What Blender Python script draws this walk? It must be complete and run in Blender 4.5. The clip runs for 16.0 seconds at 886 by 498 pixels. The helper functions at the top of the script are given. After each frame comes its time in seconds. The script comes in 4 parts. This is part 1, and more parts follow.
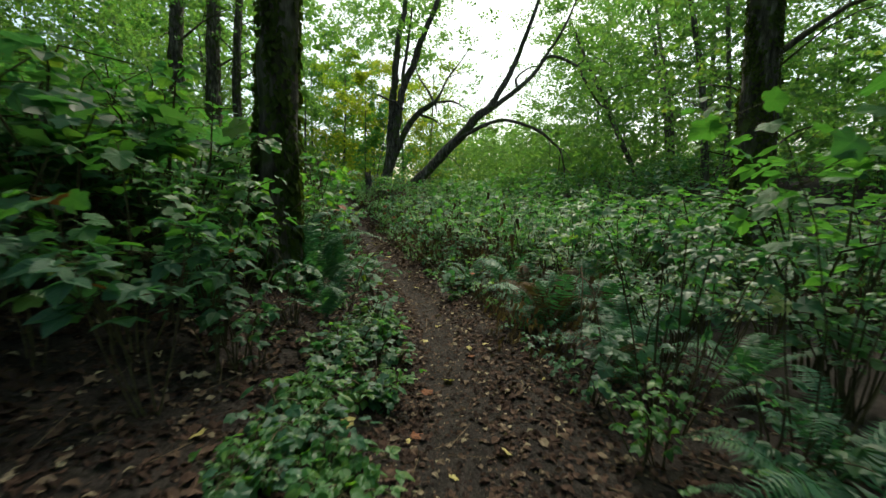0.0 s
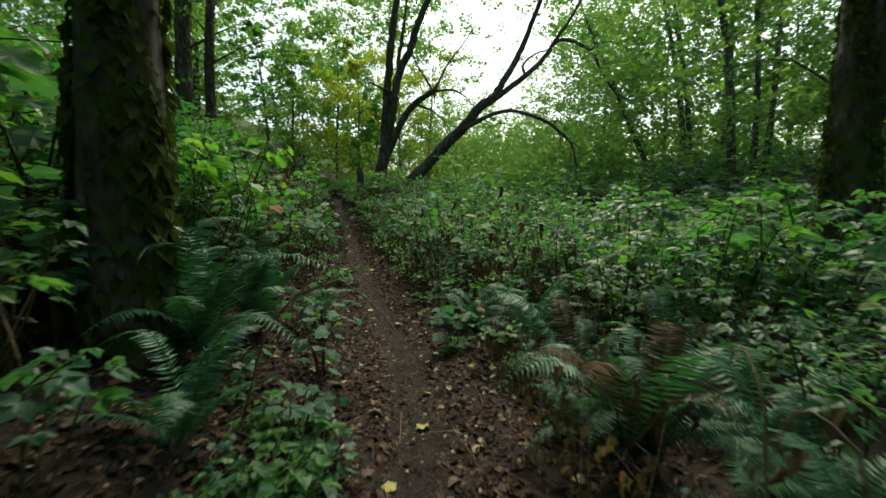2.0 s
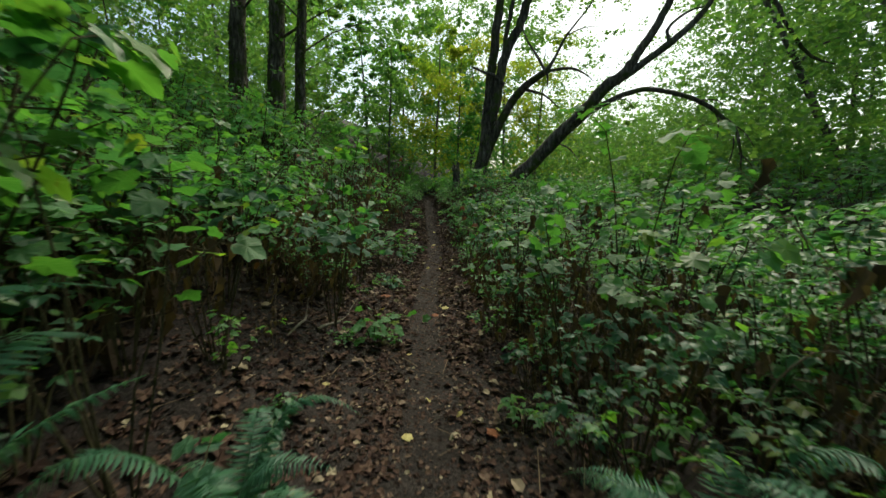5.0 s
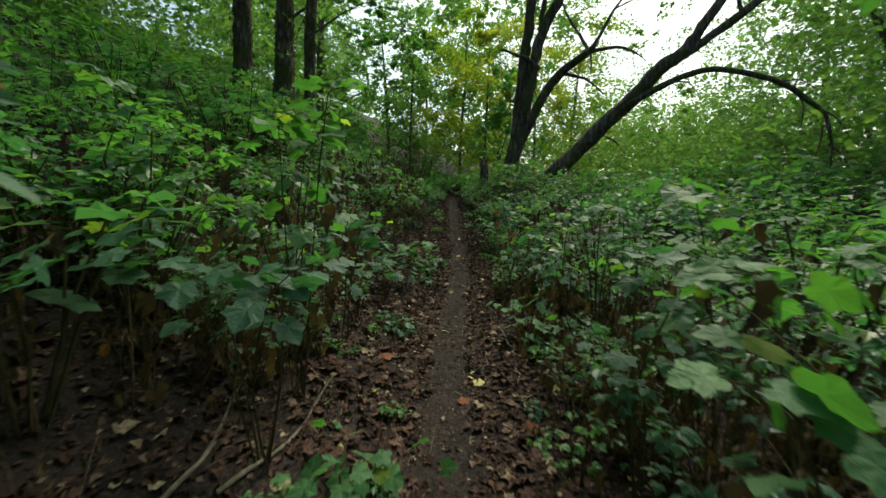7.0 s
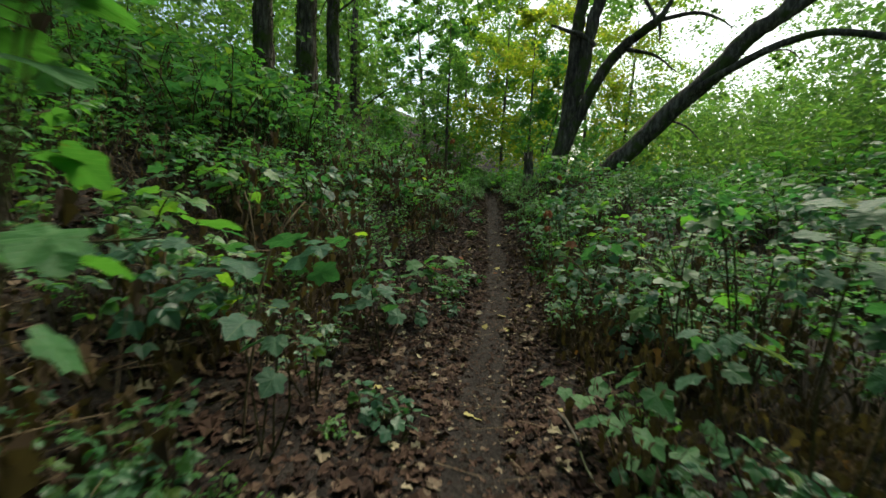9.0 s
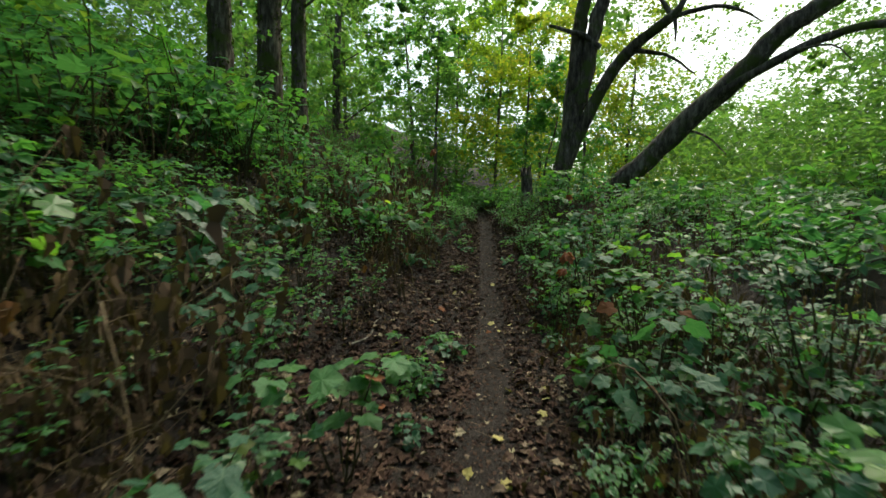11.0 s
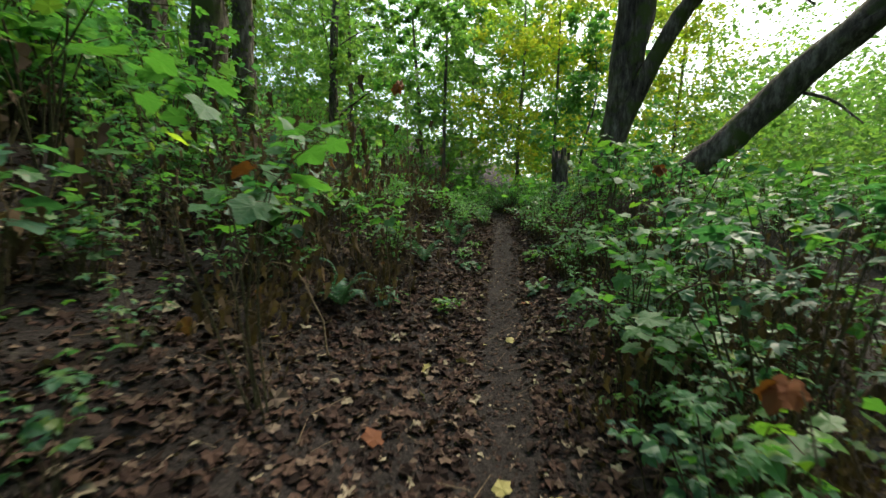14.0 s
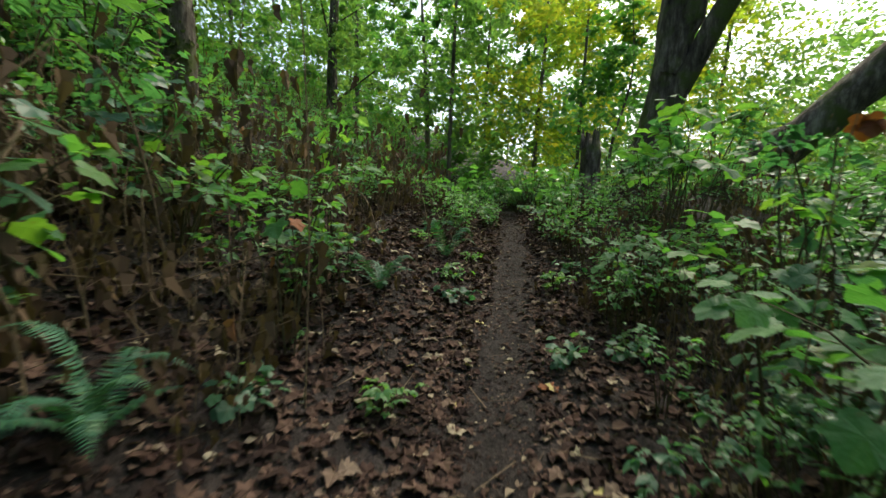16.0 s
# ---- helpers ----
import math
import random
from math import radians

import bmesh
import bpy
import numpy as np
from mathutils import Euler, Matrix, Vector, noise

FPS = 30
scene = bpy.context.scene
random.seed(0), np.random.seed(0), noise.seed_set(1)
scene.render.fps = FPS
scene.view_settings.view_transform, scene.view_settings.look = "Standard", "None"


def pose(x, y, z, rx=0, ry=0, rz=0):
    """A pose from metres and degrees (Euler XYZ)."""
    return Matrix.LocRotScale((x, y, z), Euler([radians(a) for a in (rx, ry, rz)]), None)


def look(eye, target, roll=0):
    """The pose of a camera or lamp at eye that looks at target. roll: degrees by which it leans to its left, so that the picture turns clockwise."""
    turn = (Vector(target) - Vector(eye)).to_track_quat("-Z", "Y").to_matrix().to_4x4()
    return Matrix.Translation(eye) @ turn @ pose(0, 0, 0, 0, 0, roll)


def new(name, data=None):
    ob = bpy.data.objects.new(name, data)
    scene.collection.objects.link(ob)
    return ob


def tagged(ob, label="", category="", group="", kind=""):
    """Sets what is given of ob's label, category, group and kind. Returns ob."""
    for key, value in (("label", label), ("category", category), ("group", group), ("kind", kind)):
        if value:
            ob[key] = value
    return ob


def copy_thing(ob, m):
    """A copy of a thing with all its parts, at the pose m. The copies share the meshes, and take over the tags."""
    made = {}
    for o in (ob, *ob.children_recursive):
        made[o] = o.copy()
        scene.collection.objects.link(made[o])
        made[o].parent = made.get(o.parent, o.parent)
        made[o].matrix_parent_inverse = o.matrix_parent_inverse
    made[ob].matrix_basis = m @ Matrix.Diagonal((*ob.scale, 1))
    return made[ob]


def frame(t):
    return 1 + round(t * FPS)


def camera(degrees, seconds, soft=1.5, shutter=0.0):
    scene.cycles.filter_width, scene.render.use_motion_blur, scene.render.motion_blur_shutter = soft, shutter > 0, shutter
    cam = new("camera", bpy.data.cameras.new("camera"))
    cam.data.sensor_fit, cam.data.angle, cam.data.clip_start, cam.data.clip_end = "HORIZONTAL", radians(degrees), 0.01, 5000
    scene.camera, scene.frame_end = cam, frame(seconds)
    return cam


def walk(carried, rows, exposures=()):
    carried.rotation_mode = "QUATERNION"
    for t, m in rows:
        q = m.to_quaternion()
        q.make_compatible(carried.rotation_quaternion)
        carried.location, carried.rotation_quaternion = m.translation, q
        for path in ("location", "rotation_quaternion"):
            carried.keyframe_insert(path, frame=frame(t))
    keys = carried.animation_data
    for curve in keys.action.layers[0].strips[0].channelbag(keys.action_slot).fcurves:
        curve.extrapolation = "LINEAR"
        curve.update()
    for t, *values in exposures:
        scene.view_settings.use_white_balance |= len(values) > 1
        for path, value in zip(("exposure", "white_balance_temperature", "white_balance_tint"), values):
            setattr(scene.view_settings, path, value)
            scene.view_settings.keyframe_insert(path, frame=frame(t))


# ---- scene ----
cam = camera(95.0, 16.0, 1.5, 0.5)
PATH = [
    (0.0, look((0.011, 0.01, 1.451), (0.0, 1.995, 1.208), -0.2)),
    (0.5, look((0.021, 0.54, 1.424), (0.017, 2.525, 1.178), -0.2)),
    (1.0, look((-0.018, 1.12, 1.433), (0.003, 3.105, 1.191), -0.1)),
    (1.5, look((0.027, 1.68, 1.427), (0.049, 3.665, 1.184), -0.1)),
    (2.0, look((0.078, 2.231, 1.427), (0.065, 4.216, 1.18), -0.1)),
    (2.5, look((0.137, 2.778, 1.407), (-0.021, 4.757, 1.167), -0.1)),
    (3.0, look((0.173, 3.35, 1.335), (-0.168, 5.307, 1.099), 0.1)),
    (3.5, look((0.115, 3.858, 1.351), (-0.239, 5.812, 1.116), 0.2)),
    (4.0, look((0.052, 4.408, 1.353), (-0.391, 6.344, 1.116), 0.2)),
    (6.3, look((-0.554, 6.732, 1.407), (-1.101, 8.641, 1.17), 0.7)),
    (6.5, look((-0.617, 6.93, 1.418), (-1.185, 8.832, 1.174), 0.7)),
    (7.0, look((-0.763, 7.417, 1.462), (-1.376, 9.304, 1.212), 0.7)),
    (7.5, look((-0.851, 7.883, 1.476), (-1.56, 9.736, 1.229), 0.7)),
    (8.0, look((-1.01, 8.314, 1.497), (-1.759, 10.152, 1.251), 0.8)),
    (8.5, look((-1.098, 8.765, 1.465), (-1.876, 10.591, 1.216), 0.4)),
    (9.0, look((-1.256, 9.289, 1.412), (-2.055, 11.105, 1.159), 0.5)),
    (9.2, look((-1.315, 9.509, 1.423), (-2.129, 11.318, 1.168), 0.2)),
    (11.3, look((-1.897, 11.606, 1.594), (-2.68, 13.439, 1.426), 0.1)),
    (11.5, look((-1.959, 11.83, 1.584), (-2.754, 13.657, 1.416), -0.1)),
    (12.0, look((-2.081, 12.412, 1.514), (-2.895, 14.232, 1.353), -0.4)),
    (12.5, look((-2.253, 12.992, 1.468), (-3.088, 14.803, 1.312), -0.1)),
    (13.0, look((-2.404, 13.554, 1.45), (-3.255, 15.357, 1.293), -0.1)),
    (13.5, look((-2.553, 14.115, 1.436), (-3.428, 15.908, 1.285), 0.0)),
    (14.0, look((-2.746, 14.652, 1.406), (-3.627, 16.442, 1.267), 0.1)),
    (14.5, look((-2.864, 15.116, 1.442), (-3.752, 16.902, 1.296), 0.4)),
    (15.0, look((-3.036, 15.616, 1.433), (-3.935, 17.397, 1.288), 0.7)),
    (15.5, look((-3.193, 16.181, 1.423), (-4.106, 17.955, 1.278), 0.8)),
    (16.0, look((-3.338, 16.687, 1.467), (-4.28, 18.444, 1.31), 1.4)),
]
walk(cam, PATH, ((0.0, .85, 7100, -3), (4.0, .6, 7100, -4), (9.0, .8, 7100, -4), (11.5, 1.0, 7100, -2), (16.0, 1.45, 7100, 3)))

# ---- world, sun, exposure ----
world = bpy.data.worlds.new("world")
scene.world = world
world.use_nodes = True
wn, wl = world.node_tree.nodes, world.node_tree.links
sky = wn.new("ShaderNodeTexSky")
sky.sky_type, sky.sun_disc = "NISHITA", False
sky.sun_elevation, sky.sun_rotation = radians(55), radians(12)
sky.air_density, sky.dust_density, sky.ozone_density = 1.0, 4.0, 1.0
wn["Background"].inputs["Strength"].default_value = 0.15
wl.new(sky.outputs["Color"], wn["Background"].inputs["Color"])
sun_data = bpy.data.lights.new("sun", "SUN")
sun_data.energy, sun_data.angle, sun_data.color = 1.7, radians(25), (1.0, 0.95, 0.86)
sun = new("sun", sun_data)
sun.matrix_world = look((8.3, 39, 57), (0, 0, 0))

rng = np.random.default_rng(7)

# ---- the lie of the land ----
PATH_Y = [-8, -3, 0, 2.3, 3.5, 4.7, 5.3, 6.1, 6.65, 7.3, 8.5, 9.65, 10.35, 11.5, 12.2, 13.35, 14.4, 15.4, 16.2, 17.1, 18.4, 19.7, 21, 22.4, 24.8, 30, 60]
PATH_X = [.1, .1, .1, .08, .02, -.09, -.2, -.36, -.52, -.7, -1.06, -1.46, -1.65, -1.98, -2.16, -2.48, -2.72, -2.98, -3.24, -3.49, -3.95, -4.36, -4.78, -5.25, -6.15, -7.6, -10]
LAND_Y = [-60, -5, 0, 3.8, 6.6, 9, 11, 12.4, 14.5, 16.4, 17.5, 19.25, 21, 23.5, 27, 40, 90]
LAND_Z = [-1, 0, 0, -.01, -.12, -.08, -.03, -.1, 0, .12, .25, .56, .8, 1.2, 1.6, 2.2, 4]


def path_x(y):
    return np.interp(y, PATH_Y, PATH_X)


def wobble(x, y, s):
    return (np.sin(1.7 * x / s + 1.3 * np.sin(.9 * y / s)) * np.sin(1.3 * y / s + .8 * np.sin(1.1 * x / s + 2)))


def land(x, y):
    """Height of the ground."""
    x, y = np.asarray(x, float), np.asarray(y, float)
    u = x - path_x(y)
    z = np.interp(y, LAND_Y, LAND_Z)
    left = np.interp(-u, [0, .32, .6, 1.5, 4, 11, 40, 80], [0, 0, .07, .42, 1.45, 4.6, 17, 22])
    left = left * np.interp(y, [-4, 2, 8], [.75, .75, 1.0])
    right = np.interp(u, [0, .3, .5, 2, 6, 12, 25, 60, 90], [0, 0, .03, -.15, -.4, -.1, 1.0, 4, 7])
    z = z + np.where(u < 0, left, right)
    far = np.clip(np.abs(u) - .3, 0, 1)
    z = z + far * (.05 * wobble(x, y, .55) + .1 * wobble(x + 3, y, 2.3)) + .012 * wobble(x, y, .16)
    z = z + .9 * np.exp(-((x + 3.4) / 2.2) ** 2 - ((y - 25.8) / 3) ** 2)
    return z - .035 * np.exp(-(u / .22) ** 2)


# ---- mesh helpers ----
def mesh_from(name, verts, faces, materials, mat_index=None, smooth=False):
    """A mesh from arrays of vertices (n, 3) and triangles (m, 3)."""
    me = bpy.data.meshes.new(name)
    verts, faces = np.asarray(verts, np.float32), np.asarray(faces, np.int32)
    me.vertices.add(len(verts))
    me.vertices.foreach_set("co", verts.ravel())
    n = len(faces)
    me.loops.add(n * 3)
    me.loops.foreach_set("vertex_index", faces.ravel())
    me.polygons.add(n)
    me.polygons.foreach_set("loop_start", np.arange(0, n * 3, 3, dtype=np.int32))
    for m in materials:
        me.materials.append(m)
    if mat_index is not None:
        me.polygons.foreach_set("material_index", np.asarray(mat_index, np.int32))
    me.polygons.foreach_set("use_smooth", np.full(n, smooth))
    me.update(calc_edges=True)
    me.validate()
    return me


class Soup:
    """Collects triangles of one part."""

    def __init__(self):
        self.v, self.f, self.n = [], [], 0

    def add(self, v, f):
        self.v.append(np.asarray(v, float))
        self.f.append(np.asarray(f, int) + self.n)
        self.n += len(v)

    def tube(self, pts, radii, sides=5, rough=0.0):
        pts = np.asarray(pts, float)
        k = len(pts)
        radii = np.interp(np.linspace(0, 1, k), np.linspace(0, 1, len(radii)), radii)
        tan = np.gradient(pts, axis=0)
        tan /= np.linalg.norm(tan, axis=1)[:, None] + 1e-9
        ref = np.array([0, 1.0, 0]) if abs(tan[:, 1]).mean() < .8 else np.array([1.0, 0, 0])
        a = np.cross(tan, ref)
        a /= np.linalg.norm(a, axis=1)[:, None] + 1e-9
        b = np.cross(tan, a)
        ang = np.linspace(0, 2 * math.pi, sides, endpoint=False)
        rad = radii[:, None] * (1 + rough * rng.normal(size=(k, sides)))
        ring = pts[:, None] + rad[..., None] * (np.cos(ang)[None, :, None] * a[:, None] + np.sin(ang)[None, :, None] * b[:, None])
        idx = np.arange(k * sides).reshape(k, sides)
        p, q = idx[:-1], idx[1:]
        pn, qn = np.roll(p, -1, 1), np.roll(q, -1, 1)
        f = np.concatenate([np.stack([p, pn, qn], -1).reshape(-1, 3), np.stack([p, qn, q], -1).reshape(-1, 3)])
        v = ring.reshape(-1, 3)
        cap = np.array([[idx[-1, i], idx[-1, (i + 1) % sides], k * sides] for i in range(sides)])
        self.add(np.vstack([v, pts[-1] + tan[-1] * radii[-1] * .5]), np.vstack([f, cap]))

    def leaves(self, template, pos, along, up, size):
        """Copies of a leaf: base at pos, tip along, face towards up."""
        tv, tf = template
        pos, along, up = (np.asarray(a, float).reshape(-1, 3) for a in (pos, along, up))
        if not len(pos):
            return
        y = along / (np.linalg.norm(along, axis=1)[:, None] + 1e-9)
        x = np.cross(y, up)
        x /= np.linalg.norm(x, axis=1)[:, None] + 1e-9
        z = np.cross(x, y)
        size = np.asarray(size, float).reshape(-1, 1, 1)
        v = pos[:, None] + size * (tv[None, :, 0:1] * x[:, None] + tv[None, :, 1:2] * y[:, None] + tv[None, :, 2:3] * z[:, None])
        f = tf[None] + (np.arange(len(pos)) * len(tv))[:, None, None]
        self.add(v.reshape(-1, 3), f.reshape(-1, 3))

    def mesh(self, name, material, smooth=False):
        return mesh_from(name, np.concatenate(self.v), np.concatenate(self.f), [material], None, smooth)


def part(name, soup, material, parent, label="", smooth=False):
    """One mesh under a thing or under a part."""
    ob = new(name, soup.mesh(name, material, smooth) if isinstance(soup, Soup) else soup)
    ob.parent = parent
    if label:
        tagged(ob, label)
    return ob


def spline(pts, n):
    """A smooth line through points."""
    p = np.asarray(pts, float)
    k = len(p)
    if k == 2:
        return p[0] + (p[1] - p[0]) * np.linspace(0, 1, n)[:, None]
    t = np.linspace(0, k - 1, n)
    i = np.clip(t.astype(int), 0, k - 2)
    s = (t - i)[:, None]
    e = np.vstack([2 * p[0] - p[1], p, 2 * p[-1] - p[-2]])
    a, b, c, d = e[i], e[i + 1], e[i + 2], e[i + 3]
    return .5 * (2 * b + (c - a) * s + (2 * a - 5 * b + 4 * c - d) * s ** 2 + (3 * b - a - 3 * c + d) * s ** 3)


# ---- leaf shapes: base at the origin, tip at y = 1 ----
def leaf_shape(half, mid, fold=.14, droop=.22, wave=0.0):
    """A folded leaf from one half of its outline."""
    pts = [(0, 0), (0, mid)] + list(half) + [(0, 1)]
    k = len(half)
    v = [(x, y) for x, y in pts] + [(-x, y) for x, y in half]
    ring = [0] + [2 + i for i in range(k)] + [2 + k]
    ring2 = [0] + [3 + k + i for i in range(k)] + [2 + k]
    f = [(1, ring[i], ring[i + 1]) for i in range(k + 1)] + [(1, ring2[i + 1], ring2[i]) for i in range(k + 1)]
    a = np.array(v, float)
    z = fold * np.abs(a[:, 0]) * 1.6 - droop * a[:, 1] ** 2 - .25 * droop * (np.abs(a[:, 0]) * 2) ** 2
    z = z + wave * np.sin(a[:, 0] * 9 + a[:, 1] * 7)
    return np.column_stack([a, z]), np.array(f, int)


LOBED = leaf_shape([(.2, -.12), (.36, -.08), (.5, .06), (.46, .17), (.44, .27), (.55, .38), (.6, .56), (.46, .62), (.35, .68), (.22, .86)], .3, .12, .28, .025)
LOBED_FLAT = leaf_shape([(.2, -.1), (.5, .08), (.42, .28), (.6, .56), (.33, .67)], .3, .1, .1, .06)
OVATE = leaf_shape([(.2, .06), (.34, .22), (.38, .4), (.3, .62), (.16, .82)], .4, .2, .25)
OVATE_LOW = leaf_shape([(.3, .2), (.32, .55)], .4, .2, .2)
FALLEN_LEAF = leaf_shape([(.24, -.04), (.5, .1), (.38, .3), (.56, .58), (.3, .68)], .3, .35, .3, .1)
FALLEN_OVATE = leaf_shape([(.3, .2), (.3, .6)], .4, .4, .35, .08)
DEAD = leaf_shape([(.16, .05), (.3, .3), (.18, .5), (.26, .7)], .4, .9, .7, .06)
WISP = (np.array([(0, 0, 0), (.13, .3, .12), (.1, .7, .05), (0, 1, -.2), (-.13, .4, .1)]), np.array([(0, 1, 4), (1, 2, 4), (2, 3, 4)]))
SMALL = (np.array([(0, 0, 0), (.36, .45, .08), (0, 1, -.12), (-.36, .45, .08)]), np.array([(0, 1, 2), (0, 2, 3)]))


# ---- materials ----
def material(name):
    m = bpy.data.materials.new(name)
    m.use_nodes = True
    n, l = m.node_tree.nodes, m.node_tree.links
    return m, n, l, n["Principled BSDF"]


def ramp(n, stops):
    r = n.new("ShaderNodeValToRGB")
    e = r.color_ramp.elements
    while len(e) < len(stops):
        e.new(.5)
    for k, (at, col) in enumerate(stops):
        e[k].position, e[k].color = at, (*col, 1)
    return r


def leaf_material(name, stops, thin=.35, gloss=.5, spec=.34, blemish=(.12, .07, .02), pass_=(1.5, 1.8, .7), by_plant=.45, veins=False):
    """Foliage: tints vary from plant to plant and from leaf to leaf; light passes through."""
    m, n, l, p = material(name)
    geo, info, tex = n.new("ShaderNodeNewGeometry"), n.new("ShaderNodeObjectInfo"), n.new("ShaderNodeTexCoord")
    mix = n.new("ShaderNodeMath")
    mix.operation = "MULTIPLY_ADD"
    l.new(info.outputs["Random"], mix.inputs[0])
    mix.inputs[1].default_value = by_plant
    half = n.new("ShaderNodeMath")
    half.operation = "MULTIPLY"
    half.inputs[1].default_value = 1 - by_plant
    l.new(geo.outputs["Random Per Island"], half.inputs[0])
    l.new(half.outputs[0], mix.inputs[2])
    r = ramp(n, stops)
    l.new(mix.outputs[0], r.inputs[0])
    ns = n.new("ShaderNodeTexNoise")
    ns.inputs["Scale"].default_value, ns.inputs["Detail"].default_value = 38, 4
    l.new(tex.outputs["Object"], ns.inputs["Vector"])
    spot = ramp(n, [(.62, (0, 0, 0)), (.74, (1, 1, 1))])
    l.new(ns.outputs["Fac"], spot.inputs[0])
    stain = n.new("ShaderNodeMix")
    stain.data_type = "RGBA"
    fac = n.new("ShaderNodeMath")
    fac.operation, fac.inputs[1].default_value = "MULTIPLY", .55
    l.new(spot.outputs[0], fac.inputs[0])
    l.new(fac.outputs[0], stain.inputs["Factor"])
    l.new(r.outputs[0], stain.inputs["A"])
    stain.inputs["B"].default_value = (*blemish, 1)
    l.new(stain.outputs["Result"], p.inputs["Base Color"])
    p.inputs["Roughness"].default_value, p.inputs["Specular IOR Level"].default_value = gloss, spec
    bump = n.new("ShaderNodeBump")
    bump.inputs["Strength"].default_value, bump.inputs["Distance"].default_value = .35, .004
    l.new(ns.outputs["Fac"], bump.inputs["Height"])
    if veins:
        # ribs fan out from the midrib; the leaf lies along its own y
        ns.inputs["Scale"].default_value = 7
        xyz, side = n.new("ShaderNodeSeparateXYZ"), n.new("ShaderNodeMath")
        l.new(tex.outputs["Object"], xyz.inputs[0])
        side.operation = "ABSOLUTE"
        l.new(xyz.outputs["X"], side.inputs[0])
        slant, wave, rib, both = (n.new("ShaderNodeMath") for _ in range(4))
        slant.operation, slant.inputs[1].default_value = "MULTIPLY_ADD", -.9
        l.new(side.outputs[0], slant.inputs[0])
        l.new(xyz.outputs["Y"], slant.inputs[2])
        wave.operation, wave.inputs[1].default_value = "PINGPONG", .075
        l.new(slant.outputs[0], wave.inputs[0])
        rib.operation = "MULTIPLY"
        rib.inputs[1].default_value = 2.2
        l.new(wave.outputs[0], rib.inputs[0])
        both.operation = "MINIMUM"
        l.new(rib.outputs[0], both.inputs[0])
        l.new(side.outputs[0], both.inputs[1])
        line = ramp(n, [(0, (1, 1, 1)), (.03, (0, 0, 0))])
        l.new(both.outputs[0], line.inputs[0])
        pale = n.new("ShaderNodeMix")
        pale.data_type = "RGBA"
        soft = n.new("ShaderNodeMath")
        soft.operation, soft.inputs[1].default_value = "MULTIPLY", .35
        l.new(line.outputs[0], soft.inputs[0])
        l.new(soft.outputs[0], pale.inputs["Factor"])
        l.new(stain.outputs["Result"], pale.inputs["A"])
        pale.inputs["B"].default_value = (.2, .3, .13, 1)
        l.new(pale.outputs["Result"], p.inputs["Base Color"])
        quilt = n.new("ShaderNodeMath")
        quilt.operation = "ADD"
        l.new(ns.outputs["Fac"], quilt.inputs[0])
        l.new(both.outputs[0], quilt.inputs[1])
        l.new(quilt.outputs[0], bump.inputs["Height"])
        bump.inputs["Strength"].default_value, bump.inputs["Distance"].default_value = .6, .012
    l.new(bump.outputs[0], p.inputs["Normal"])
    tr, mx = n.new("ShaderNodeBsdfTranslucent"), n.new("ShaderNodeMixShader")
    warm = n.new("ShaderNodeMix")
    warm.data_type, warm.blend_type = "RGBA", "MULTIPLY"
    warm.inputs["Factor"].default_value = 1
    l.new(stain.outputs["Result"], warm.inputs["A"])
    warm.inputs["B"].default_value = (*pass_, 1)
    l.new(warm.outputs["Result"], tr.inputs["Color"])
    mx.inputs[0].default_value = thin
    l.new(p.outputs[0], mx.inputs[1])
    l.new(tr.outputs[0], mx.inputs[2])
    l.new(mx.outputs[0], n["Material Output"].inputs["Surface"])
    return m


